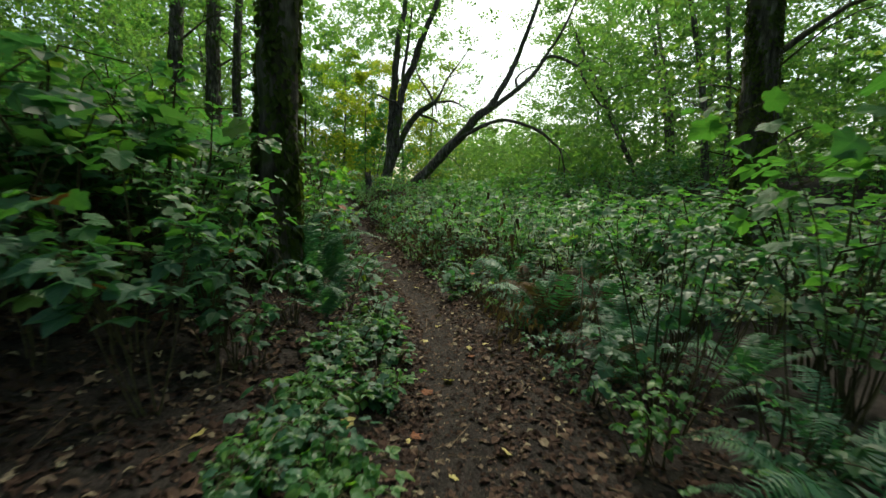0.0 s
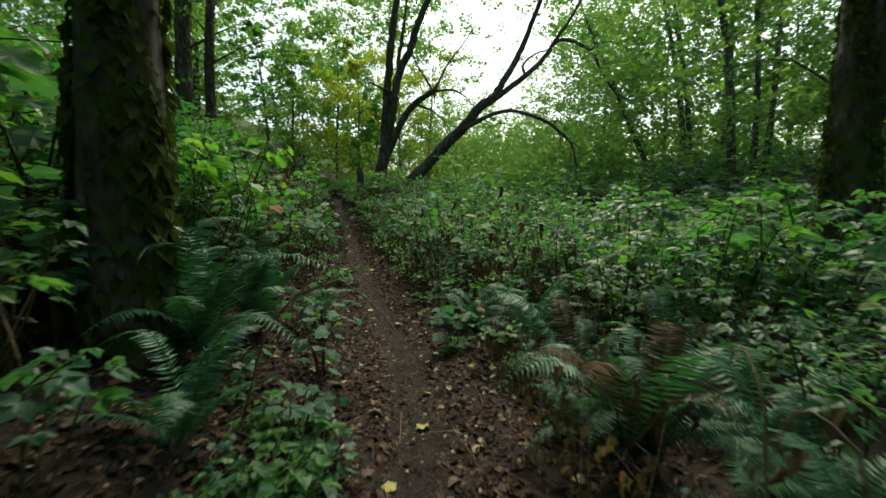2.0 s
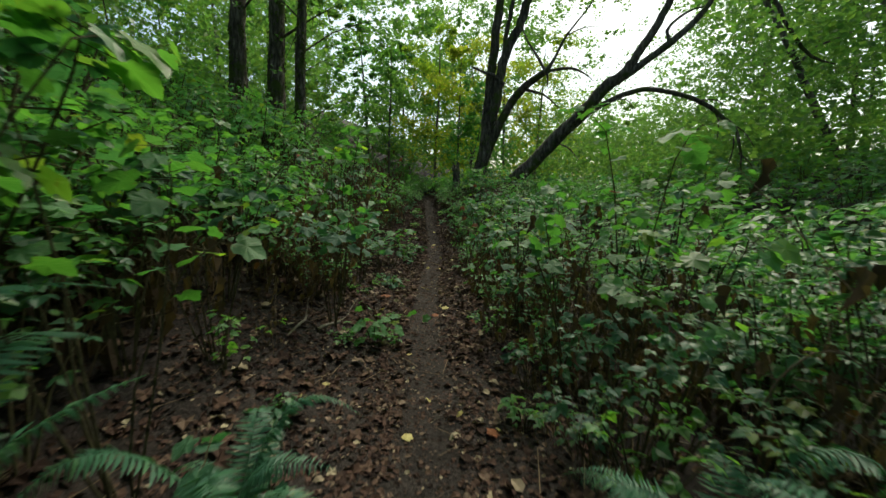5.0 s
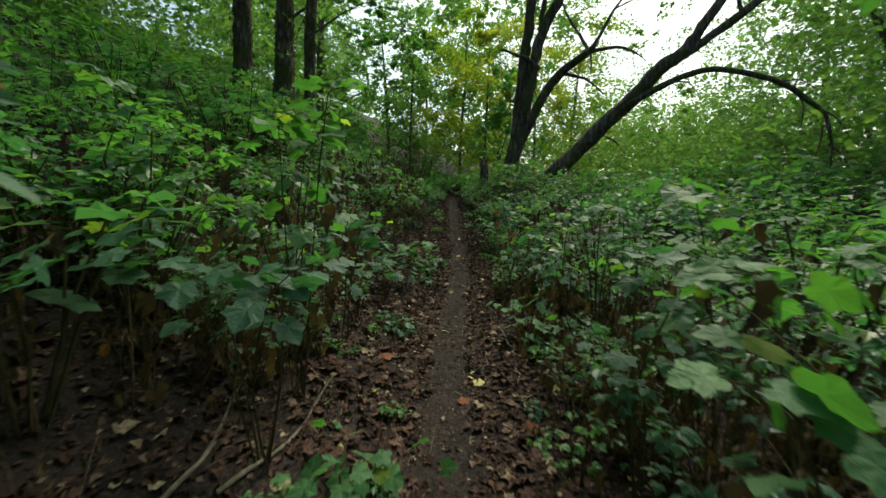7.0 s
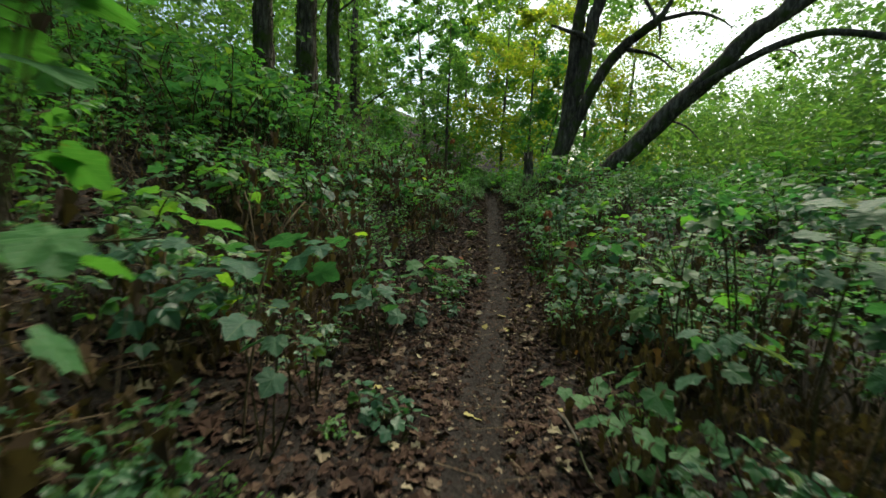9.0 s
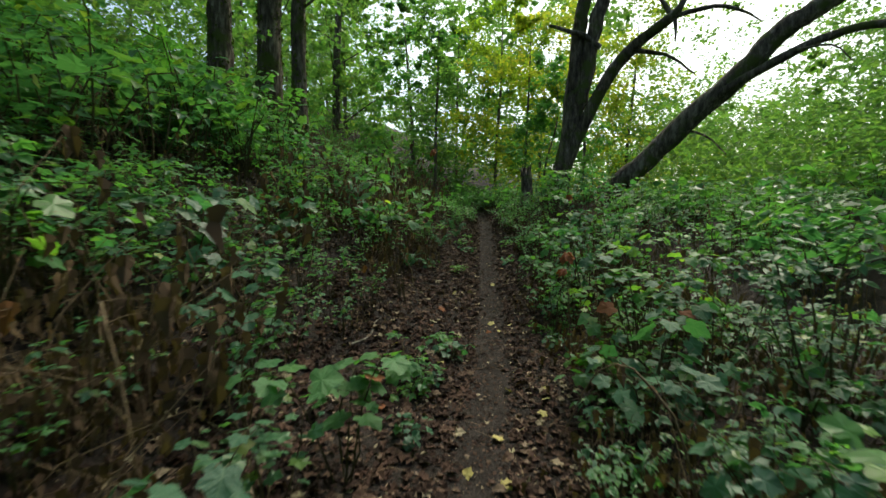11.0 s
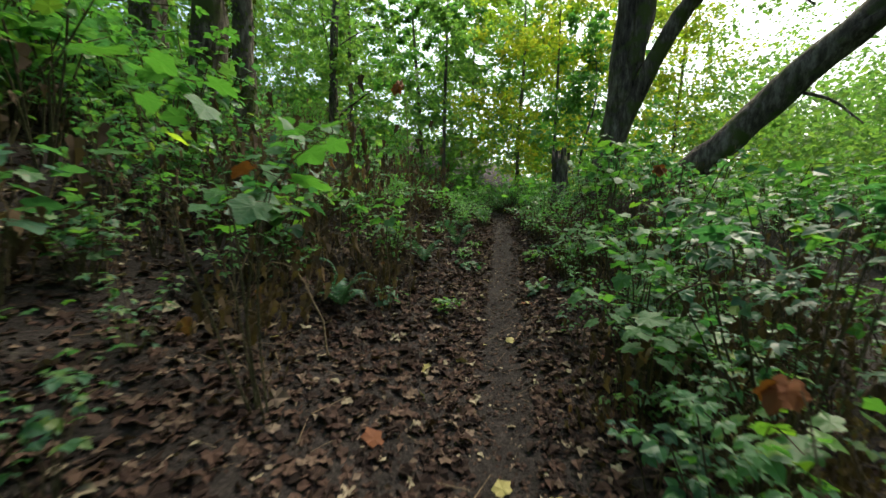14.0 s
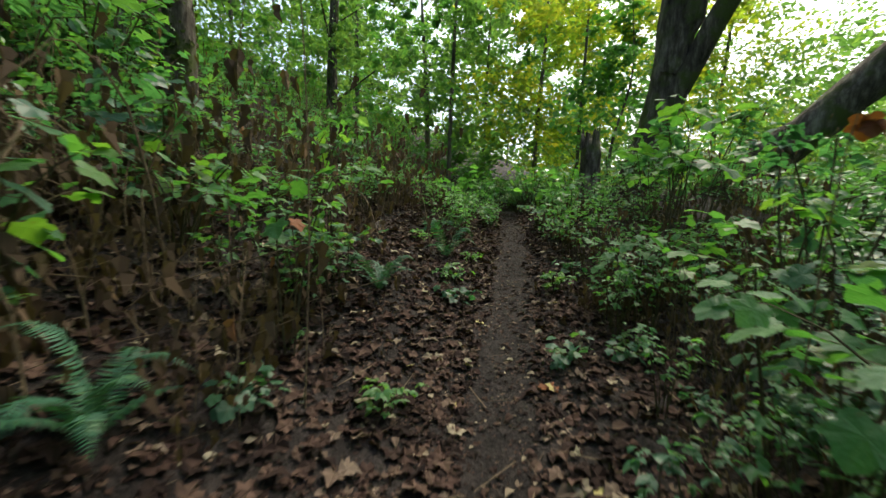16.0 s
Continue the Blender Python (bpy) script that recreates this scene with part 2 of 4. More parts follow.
def rough_material(name, stops, scale, bump=.6, depth=.02, rough=.9, stretch=(1, 1, 1), moss=None, moss_at=(.5, .62)):
    """Bark, soil and dry stems: two scales of noise, with moss where asked."""
    m, n, l, p = material(name)
    tex, mp = n.new("ShaderNodeTexCoord"), n.new("ShaderNodeMapping")
    mp.inputs["Scale"].default_value = stretch
    l.new(tex.outputs["Object"], mp.inputs["Vector"])
    a, b = n.new("ShaderNodeTexNoise"), n.new("ShaderNodeTexNoise")
    for t, s, d in ((a, scale, 8), (b, scale * .13, 3)):
        t.inputs["Scale"].default_value, t.inputs["Detail"].default_value = s, d
        t.inputs["Roughness"].default_value = .65
        l.new(mp.outputs[0], t.inputs["Vector"])
    r = ramp(n, stops)
    add = n.new("ShaderNodeMath")
    add.operation = "MULTIPLY_ADD"
    add.inputs[1].default_value, add.inputs[2].default_value = .5, -.25
    l.new(b.outputs["Fac"], add.inputs[0])
    s = n.new("ShaderNodeMath")
    s.operation = "ADD"
    l.new(a.outputs["Fac"], s.inputs[0])
    l.new(add.outputs[0], s.inputs[1])
    l.new(s.outputs[0], r.inputs[0])
    col = r.outputs[0]
    if moss:
        c = n.new("ShaderNodeTexNoise")
        c.inputs["Scale"].default_value, c.inputs["Detail"].default_value = 2.2, 6
        l.new(tex.outputs["Object"], c.inputs["Vector"])
        k = ramp(n, [(moss_at[0], (0, 0, 0)), (moss_at[1], (1, 1, 1))])
        l.new(c.outputs["Fac"], k.inputs[0])
        mx = n.new("ShaderNodeMix")
        mx.data_type = "RGBA"
        l.new(k.outputs[0], mx.inputs["Factor"])
        l.new(col, mx.inputs["A"])
        mx.inputs["B"].default_value = (*moss, 1)
        col = mx.outputs["Result"]
    l.new(col, p.inputs["Base Color"])
    p.inputs["Roughness"].default_value, p.inputs["Specular IOR Level"].default_value = rough, .2
    bp = n.new("ShaderNodeBump")
    bp.inputs["Strength"].default_value, bp.inputs["Distance"].default_value = bump, depth
    l.new(s.outputs[0], bp.inputs["Height"])
    l.new(bp.outputs[0], p.inputs["Normal"])
    return m


SHRUB = leaf_material("shrub_leaf", [(0, (.03, .09, .06)), (.4, (.044, .13, .08)), (.75, (.062, .155, .078)), (.93, (.1, .19, .05)), (1, (.2, .2, .035))], .5, .42, .55)
# light green leaves; also stands in for foliage lit through the gap
BRIGHT = leaf_material("fresh_leaf", [(0, (.055, .16, .075)), (.5, (.075, .2, .07)), (1, (.13, .24, .055))], .52, .42, .5, pass_=(1.9, 2.0, .6))
VEINED = {SHRUB: leaf_material("veined_leaf", [(0, (.03, .09, .06)), (.4, (.042, .125, .075)), (.75, (.06, .15, .075)), (1, (.1, .18, .05))], .4, .5, .36, veins=True),
          BRIGHT: leaf_material("veined_fresh_leaf", [(0, (.045, .14, .065)), (.5, (.065, .18, .065)), (1, (.11, .22, .055))], .42, .5, .36, pass_=(1.8, 2.0, .6), veins=True)}
FERN = leaf_material("fern_leaf", [(0, (.024, .08, .052)), (.6, (.036, .12, .065)), (1, (.06, .15, .05))], .25)
CROWN = leaf_material("crown_leaf", [(0, (.06, .13, .05)), (.5, (.09, .18, .06)), (.85, (.14, .22, .06)), (1, (.24, .25, .06))], .6, .5, .35, pass_=(1.7, 1.95, .95))
YELLOWING = leaf_material("yellowing_leaf", [(0, (.11, .21, .05)), (.6, (.18, .27, .06)), (1, (.3, .3, .08))], .66, .6, .2, pass_=(1.9, 1.9, .6))
WITHERED = leaf_material("withered_leaf", [(0, (.032, .023, .017)), (.6, (.075, .05, .034)), (.9, (.15, .1, .06)), (1, (.24, .095, .04))], .2, .8, .15, (.03, .02, .012))
LITTER = leaf_material("dead_leaf", [(0, (.013, .008, .007)), (.35, (.036, .021, .017)), (.65, (.07, .04, .031)), (.84, (.095, .06, .045)), (.95, (.17, .125, .095)), (1, (.34, .29, .2))], .05, .8, .12, (.02, .013, .01), by_plant=0)
FALLEN = leaf_material("yellow_fallen_leaf", [(0, (.34, .29, .1)), (.6, (.42, .36, .14)), (1, (.46, .42, .28))], .1, .6, .3)
RUSSET = leaf_material("russet_leaf", [(0, (.13, .045, .02)), (1, (.24, .085, .035))], .15, .7, .25)
SOIL = rough_material("soil", [(.28, (.011, .0085, .008)), (.5, (.027, .0215, .02)), (.72, (.065, .052, .048))], 55, 1.0, .03, .9)
BARK = rough_material("mossy_bark", [(.3, (.022, .018, .014)), (.5, (.08, .068, .056)), (.7, (.21, .19, .16))], 11, 1.0, .05, .95, (1, 1, .25), (.06, .08, .022))
GREY_BARK = rough_material("grey_bark", [(.3, (.04, .036, .03)), (.55, (.12, .108, .09)), (.75, (.24, .22, .19))], 8, .8, .02, .95, (1, 1, .3), (.05, .065, .025), (.55, .7))
MOSS = leaf_material("moss", [(0, (.03, .045, .012)), (1, (.07, .09, .022))], .2, .9, .1)
STEM = rough_material("green_brown_stem", [(.3, (.03, .026, .014)), (.7, (.085, .075, .035))], 30, .3, .003, .8)
DRY = rough_material("dry_stem", [(.3, (.07, .05, .032)), (.7, (.19, .14, .09))], 30, .4, .003, .9)

# ---- ground ----
gx = np.concatenate([-np.geomspace(400, 7, 60), np.arange(-6.9, 4.6, .105), np.geomspace(4.7, 400, 60)])
gy = np.concatenate([-np.geomspace(400, 2, 40), np.arange(-1.9, 26, .125), np.geomspace(26.2, 500, 60)])
GX, GY = np.meshgrid(gx, gy)
GX = GX + np.where(np.abs(GX) < 60, path_x(np.clip(GY, -8, 30)), 0) * np.clip(1 - np.abs(GX) / 60, 0, 1)
GZ = land(GX, GY)
gi = np.arange(GX.size).reshape(GX.shape)
quads = np.stack([gi[:-1, :-1], gi[:-1, 1:], gi[1:, 1:], gi[1:, :-1]], -1).reshape(-1, 4)
ground = new("ground", mesh_from("ground", np.column_stack([GX.ravel(), GY.ravel(), GZ.ravel()]),
                                 np.concatenate([quads[:, [0, 1, 2]], quads[:, [0, 2, 3]]]), [SOIL], None, True))
tagged(ground, "damp dark brown forest soil with a worn footpath", "ground", kind="structure")


# ---- plants ----
def unit(v):
    return v / (np.linalg.norm(v) + 1e-9)


def cane_of(kind, height, spread, size, az, droop=.35, fine=True, bare=.28):
    """One arching cane: its wood, and where its leaves sit."""
    wood, at = Soup(), []
    h, out = height * rng.uniform(.6, 1.05), spread * rng.uniform(.3, 1)
    d = np.array([math.cos(az), math.sin(az), 0])
    bend = rng.normal(size=3) * .06 * height
    pts = spline([d * .03 - [0, 0, .04], d * out * .25 + [0, 0, h * .45] + bend, d * out * .6 + [0, 0, h * .85] + bend, d * out + [0, 0, h * (1 - droop * .25)]], 7)
    if fine:
        wood.tube(pts, [.0075, .005, .002], 4)
    else:
        wood.tube(pts[::2], [.0085, .006, .003], 3)
    k = max(4, int(5 + 4.5 * h))
    for i, t in enumerate(np.linspace(bare, 1, k)):
        s = min(t * 6, 5.999)
        q = pts[int(s)] + (pts[int(s) + 1] - pts[int(s)]) * (s % 1)
        a2 = az + i * 2.4 + rng.normal() * .5
        side = np.array([math.cos(a2), math.sin(a2), rng.uniform(-.1, .5)])
        tip = q + side * size * rng.uniform(.45, .95)
        if fine:
            wood.tube([q, tip], [.0022, .0013], 3)
        sz = size * rng.uniform(.6, 1.2) * (1 if t < .85 else .7)
        up = unit(np.array([0, 0, 1.0]) + .34 * rng.normal(size=3))
        dirn = unit(side * [1, 1, .3] + [0, 0, -.22 + .25 * rng.normal()])
        at.append((tip, dirn, up, sz))
        if kind == "three":
            x = np.cross(dirn, up)
            at.append((tip, unit(x + .35 * dirn), up, sz * .8))
            at.append((tip, unit(-x + .35 * dirn), up, sz * .8))
    return wood, at


def leaf_pose(tip, dirn, up, size):
    x = unit(np.cross(dirn, up))
    z = np.cross(x, dirn)
    m = Matrix.Identity(4)
    for r in range(3):
        m[r][0], m[r][1], m[r][2], m[r][3] = x[r] * size, dirn[r] * size, z[r] * size, tip[r]
    return m


def bush(name, label, kind, height, canes, spread, size, leafmat, single=False, category="bush", fine=True, shape=None, bare=.28):
    """Arching canes with lobed leaves, or leaflets in threes. single: every leaf an object."""
    root = new(name)
    shape = shape or ((LOBED if fine else LOBED_FLAT) if kind == "lobed" else (OVATE if fine else OVATE_LOW))
    one = None
    if single:
        s = Soup()
        s.leaves(shape, (0, 0, 0), (0, 1, 0), (0, 0, 1), 1)
        one = s.mesh("leaf", VEINED[leafmat])
        turned = (s.mesh("leaf", RUSSET), s.mesh("leaf", YELLOWING))
    turn = rng.uniform(0, 6.28)
    for c in range(canes):
        wood, at = cane_of(kind, height, spread, size, turn + c * 6.28 / canes + rng.normal() * .4, .35, fine, bare)
        cane = part("cane", wood, STEM, root)
        if single:
            for spot in at:
                odd = rng.uniform()
                part("leaf", turned[0] if odd < .01 else turned[1] if odd < .03 else one, None, cane).matrix_basis = leaf_pose(*spot)
        else:
            green = Soup()
            for spot in at:
                green.leaves(shape, *spot)
            part("foliage", green, leafmat, cane)
    return tagged(root, label, category)


def withered(height, stems, fine=True):
    """Dried stalks with hanging, curled brown leaves."""
    root = new("withered_plant")
    for s in range(stems):
        cane, dead = Soup(), Soup()
        az, h = rng.uniform(0, 6.28), height * rng.uniform(.45, 1.1)
        d = np.array([math.cos(az), math.sin(az), 0])
        b = d * rng.uniform(0, .5) - [0, 0, .05]
        pts = spline([b, b + d * rng.uniform(-.05, .12) + [0, 0, h * .5], b + np.array([rng.normal() * .3, rng.normal() * .3, h])], 6)
        cane.tube(pts if fine else pts[::2], [.0045, .0018], 4 if fine else 3)
        for t in np.linspace(.2, 1, 8):
            q = pts[min(5, int(t * 5))] + [0, 0, rng.uniform(-.05, .05)]
            a2 = rng.uniform(0, 6.28)
            side = np.array([math.cos(a2), math.sin(a2), .2])
            e = q + side * rng.uniform(.03, .14)
            if fine:
                cane.tube([q, e], [.0016, .001], 3)
            dead.leaves(DEAD if fine else WISP, e, unit(side * .5 + [0, 0, -1]), unit(side + .3 * rng.normal(size=3)), rng.uniform(.05, .13))
        part("dead_foliage", dead, WITHERED, part("stalk", cane, DRY, root))
    return tagged(root, "brown dried stalks with curled withered leaves", "dead plant", "withered plants")


def frond_mesh(length, arch, name, mat):
    """A sword fern frond along y: a stalk with pairs of narrow leaflets."""
    s = Soup()
    k = 40
    t = np.linspace(0, 1, k)
    mid = np.column_stack([.04 * length * np.sin(2.5 * t), length * (.82 * t + .03 * t ** 3), length * (arch * t - arch * .78 * t ** 2.5)])
    s.tube(mid[::3], [.004, .0012], 4)
    tan = np.gradient(mid, axis=0)
    blade = (np.array([(-.06, 0, 0), (.075, .05, .03), (0, 1, -.12), (-.09, .45, .02)]), np.array([(0, 1, 3), (1, 2, 3)]))
    w = length * .15 * np.clip(np.sin(np.pi * np.clip((t + .1) / 1.1, 0, 1) ** .8), .02, 1) ** .6
    for i in range(3, k):
        y = unit(tan[i])
        for sd in (-1, 1):
            x = np.array([sd, 0, 0]) + .28 * y + [0, 0, -.12 + .1 * rng.normal()]
            s.leaves(blade, mid[i], x, np.cross(np.array([1.0, 0, 0]), y) + .2 * rng.normal(size=3), w[i] * rng.uniform(.85, 1.1))
    return s.mesh(name, mat)


FRONDS = [frond_mesh(L, a, "frond", FERN) for L, a in ((.85, .9), (.95, 1.25), (.8, .55), (1.0, 1.6))]


BROWN_FROND = frond_mesh(.9, 1.5, "frond", WITHERED)


def fern(x, y, scale, count, dry=0, lift=0):
    root = new("sword_fern")
    for i in range(count):
        brown = i < dry
        f = part("frond", BROWN_FROND if brown else FRONDS[i % 4], None, root, "dried brown frond" if brown else "")
        f.matrix_basis = pose(0, 0, .02, lift + rng.uniform(-12, 22), rng.uniform(-12, 12), i * 2.4 * 57.3 + rng.uniform(-15, 15)) @ Matrix.Scale(rng.uniform(.75, 1.1), 4)
    root.matrix_basis = pose(x, y, float(land(x, y)), 0, 0, rng.uniform(0, 360)) @ Matrix.Scale(scale, 4)
    return tagged(root, "dark green sword fern with brown dried fronds among the green" if dry else "dark green sword fern with arching toothed fronds", "fern", "ferns beside the path")


# ---- trees ----
def crown(soup, centre, radius, count, size, template=SMALL, gap=.26):
    """Uneven clumps of leaves round a centre."""
    c = np.asarray(centre, float)
    clumps = c + rng.normal(size=(max(3, count // 30), 3)) * np.asarray(radius) * .5
    pick = clumps[rng.integers(0, len(clumps), count)]
    pos = pick + rng.normal(size=(count, 3)) * np.asarray(radius) * gap * .4
    a = rng.uniform(0, 6.28, count)
    along = np.column_stack([np.cos(a), np.sin(a), rng.normal(size=count) * .4 - .25])
    up = np.array([0, 0, 1.0]) + .8 * rng.normal(size=(count, 3))
    soup.leaves(template, pos, along, up, size * rng.uniform(.6, 1.3, count))


def forest_tree(height, girth, lean, leaves, leaf_size, leafmat, barkmat, label, low=.25, spread=.22, sides=9, moss=0, gap=.26):
    """A woodland tree: tapered leaning trunk, limbs that rise and fork, a broken crown of many leaves."""
    root = new("tree")
    wood, green = Soup(), Soup()
    dx, dy = lean
    pts = spline([(0, 0, -.3), (dx * .15, dy * .15, height * .3), (dx * .5 + rng.normal() * .2, dy * .5 + rng.normal() * .2, height * .65), (dx, dy, height)], 40)
    wood.tube(pts + rng.normal(size=(40, 3)) * girth * .04, [girth * 1.45, girth * 1.05, girth * .95, girth * .8, girth * .5, girth * .12], sides, .06)
    line, pts = pts, pts[::3]
    n = 11
    for i in range(n):
        t = low + (1 - low) * (i + rng.uniform(0, .8)) / n
        b = pts[min(13, int(t * 13))]
        az = i * 2.4 + rng.normal() * .4
        ln = height * spread * (1.25 - t * .7) * rng.uniform(.7, 1.3)
        d = np.array([math.cos(az), math.sin(az), 0])
        e = b + d * ln + [0, 0, ln * rng.uniform(.1, .7)]
        limb = spline([b, b + d * ln * .45 + [0, 0, ln * .3], e], 6)
        r = girth * (.32 - .2 * t)
        wood.tube(limb, [r, r * .5, r * .12], 4)
        for j in range(3):
            q = limb[2 + j]
            e2 = q + rng.normal(size=3) * ln * .28 + d * ln * .2
            wood.tube([q, e2], [r * .3, r * .08], 3)
            crown(green, e2, (ln * .42, ln * .42, ln * .25), leaves // (n * 4), leaf_size, SMALL, gap)
        crown(green, e, (ln * .4, ln * .4, ln * .28), leaves // (n * 4), leaf_size, SMALL, gap)
    trunk = part("trunk", wood, barkmat, root, smooth=True)
    if moss:
        tuft, n = Soup(), moss
        t, a = rng.uniform(0, 1, n) ** 1.4 * 7, rng.uniform(0, 6.28, n)
        keep = np.sin(3.1 * a + 1.9 * t) + rng.normal(size=n) * .6 > -.1
        t, a = t[keep], a[keep]
        axis = np.column_stack([np.interp(t, line[:, 2], line[:, k]) for k in range(3)])
        out = np.column_stack([np.cos(a), np.sin(a), np.zeros(len(a))])
        r = np.interp(t, [0, height * .2, height * .4], [girth * 1.4, girth * 1.05, girth * .95])
        down = np.column_stack([rng.normal(size=len(a)) * .3, rng.normal(size=len(a)) * .3, -np.ones(len(a))]) + out * .5
        tuft.leaves(SMALL, axis + out * r[:, None] * .97, down, out + .4 * rng.normal(size=out.shape), rng.uniform(.05, .14, len(a)))
        tagged(part("moss", tuft, MOSS, trunk), kind="stuff")
    part("crown", green, leafmat, root)
    return tagged(root, label, "tree", "woodland trees")


def at_ground(x, y, turn=0.0, scale=1.0, sink=.03):
    return pose(x, y, float(land(x, y)) - sink, 0, 0, turn) @ Matrix.Scale(scale, 4)


def limb(soup, flat, depth, radii, sides=9, n=16, sway=.25):
    """A limb through places (x, height), swaying a little in depth."""
    pts = np.array([(x, depth + sway * math.sin(1.7 * k), z) for k, (x, z) in enumerate(flat)])
    line = spline(pts, n)
    line = line + rng.normal(size=line.shape) * radii[-1] * .25
    soup.tube(line, radii, sides, .05)
    return line


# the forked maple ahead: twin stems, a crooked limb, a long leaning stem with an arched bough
def bent(soup, places, radii, sides=9, n=16):
    """A limb through places in space."""
    line = spline(places, n)
    soup.tube(line + rng.normal(size=line.shape) * min(radii) * .3, radii, sides, .05)


maple = new("forked_maple")
stem = Soup()
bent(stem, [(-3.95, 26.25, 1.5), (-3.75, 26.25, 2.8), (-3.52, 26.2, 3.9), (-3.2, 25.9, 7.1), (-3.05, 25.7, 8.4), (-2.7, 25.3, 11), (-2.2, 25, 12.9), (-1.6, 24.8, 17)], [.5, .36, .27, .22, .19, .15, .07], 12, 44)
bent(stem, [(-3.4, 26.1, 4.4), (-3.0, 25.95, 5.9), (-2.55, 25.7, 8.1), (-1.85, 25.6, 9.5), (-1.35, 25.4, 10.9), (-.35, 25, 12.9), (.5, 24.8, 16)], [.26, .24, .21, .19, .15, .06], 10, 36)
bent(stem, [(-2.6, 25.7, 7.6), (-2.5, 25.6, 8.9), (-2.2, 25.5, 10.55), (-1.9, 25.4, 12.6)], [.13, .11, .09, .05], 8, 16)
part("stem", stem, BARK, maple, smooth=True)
crook = Soup()
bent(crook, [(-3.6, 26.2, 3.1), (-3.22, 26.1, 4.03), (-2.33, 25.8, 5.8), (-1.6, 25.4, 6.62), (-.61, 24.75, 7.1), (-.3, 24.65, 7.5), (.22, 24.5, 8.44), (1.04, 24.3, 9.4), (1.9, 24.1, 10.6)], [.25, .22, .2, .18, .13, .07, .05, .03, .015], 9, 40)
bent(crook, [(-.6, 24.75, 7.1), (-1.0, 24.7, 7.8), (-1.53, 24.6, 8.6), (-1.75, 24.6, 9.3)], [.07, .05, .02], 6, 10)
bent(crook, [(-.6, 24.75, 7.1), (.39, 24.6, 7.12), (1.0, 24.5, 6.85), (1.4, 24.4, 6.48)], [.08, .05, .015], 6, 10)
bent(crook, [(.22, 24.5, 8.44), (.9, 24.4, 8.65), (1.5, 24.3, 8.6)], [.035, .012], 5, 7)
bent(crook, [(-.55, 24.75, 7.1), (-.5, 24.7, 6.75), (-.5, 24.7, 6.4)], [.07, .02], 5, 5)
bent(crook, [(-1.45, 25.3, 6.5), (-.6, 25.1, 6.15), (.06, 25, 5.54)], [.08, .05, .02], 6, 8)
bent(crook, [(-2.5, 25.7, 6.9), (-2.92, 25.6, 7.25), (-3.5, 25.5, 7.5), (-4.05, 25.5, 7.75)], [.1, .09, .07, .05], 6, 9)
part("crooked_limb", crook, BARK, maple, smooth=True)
leaning = Soup()
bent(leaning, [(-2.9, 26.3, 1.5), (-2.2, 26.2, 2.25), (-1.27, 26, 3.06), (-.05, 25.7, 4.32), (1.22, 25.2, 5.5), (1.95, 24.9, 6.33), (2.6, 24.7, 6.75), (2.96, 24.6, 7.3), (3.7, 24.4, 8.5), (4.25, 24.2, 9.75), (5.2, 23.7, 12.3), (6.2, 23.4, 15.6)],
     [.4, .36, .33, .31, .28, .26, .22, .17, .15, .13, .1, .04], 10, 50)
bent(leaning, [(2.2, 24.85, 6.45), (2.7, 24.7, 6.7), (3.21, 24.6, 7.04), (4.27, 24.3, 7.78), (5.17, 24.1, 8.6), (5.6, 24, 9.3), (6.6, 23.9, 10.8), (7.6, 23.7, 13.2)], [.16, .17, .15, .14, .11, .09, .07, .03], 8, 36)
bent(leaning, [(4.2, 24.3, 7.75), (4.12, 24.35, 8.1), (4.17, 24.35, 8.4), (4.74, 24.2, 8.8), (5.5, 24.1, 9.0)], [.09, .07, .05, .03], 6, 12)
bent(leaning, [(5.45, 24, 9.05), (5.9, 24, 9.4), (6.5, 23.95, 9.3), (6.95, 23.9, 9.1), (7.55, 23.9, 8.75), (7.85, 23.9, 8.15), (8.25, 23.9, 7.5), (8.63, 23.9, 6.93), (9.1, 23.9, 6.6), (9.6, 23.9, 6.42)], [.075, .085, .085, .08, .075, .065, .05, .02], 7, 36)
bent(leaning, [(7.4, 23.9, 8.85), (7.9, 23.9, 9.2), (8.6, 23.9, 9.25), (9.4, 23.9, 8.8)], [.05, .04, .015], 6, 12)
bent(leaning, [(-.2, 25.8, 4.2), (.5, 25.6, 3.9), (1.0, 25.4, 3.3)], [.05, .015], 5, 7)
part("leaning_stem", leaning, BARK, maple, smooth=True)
bough = Soup()
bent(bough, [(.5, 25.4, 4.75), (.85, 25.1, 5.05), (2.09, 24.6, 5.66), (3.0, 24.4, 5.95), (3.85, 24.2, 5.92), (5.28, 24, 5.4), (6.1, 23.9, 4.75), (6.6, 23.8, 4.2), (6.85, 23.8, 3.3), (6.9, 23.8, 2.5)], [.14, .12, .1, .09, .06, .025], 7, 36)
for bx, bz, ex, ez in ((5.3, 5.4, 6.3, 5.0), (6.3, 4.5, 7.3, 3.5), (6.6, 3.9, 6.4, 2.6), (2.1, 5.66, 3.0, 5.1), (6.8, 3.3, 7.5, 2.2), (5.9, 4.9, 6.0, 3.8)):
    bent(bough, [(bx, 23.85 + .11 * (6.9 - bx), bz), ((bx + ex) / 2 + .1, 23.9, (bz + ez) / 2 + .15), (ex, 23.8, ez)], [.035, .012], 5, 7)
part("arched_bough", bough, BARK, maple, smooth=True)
leafy = Soup()
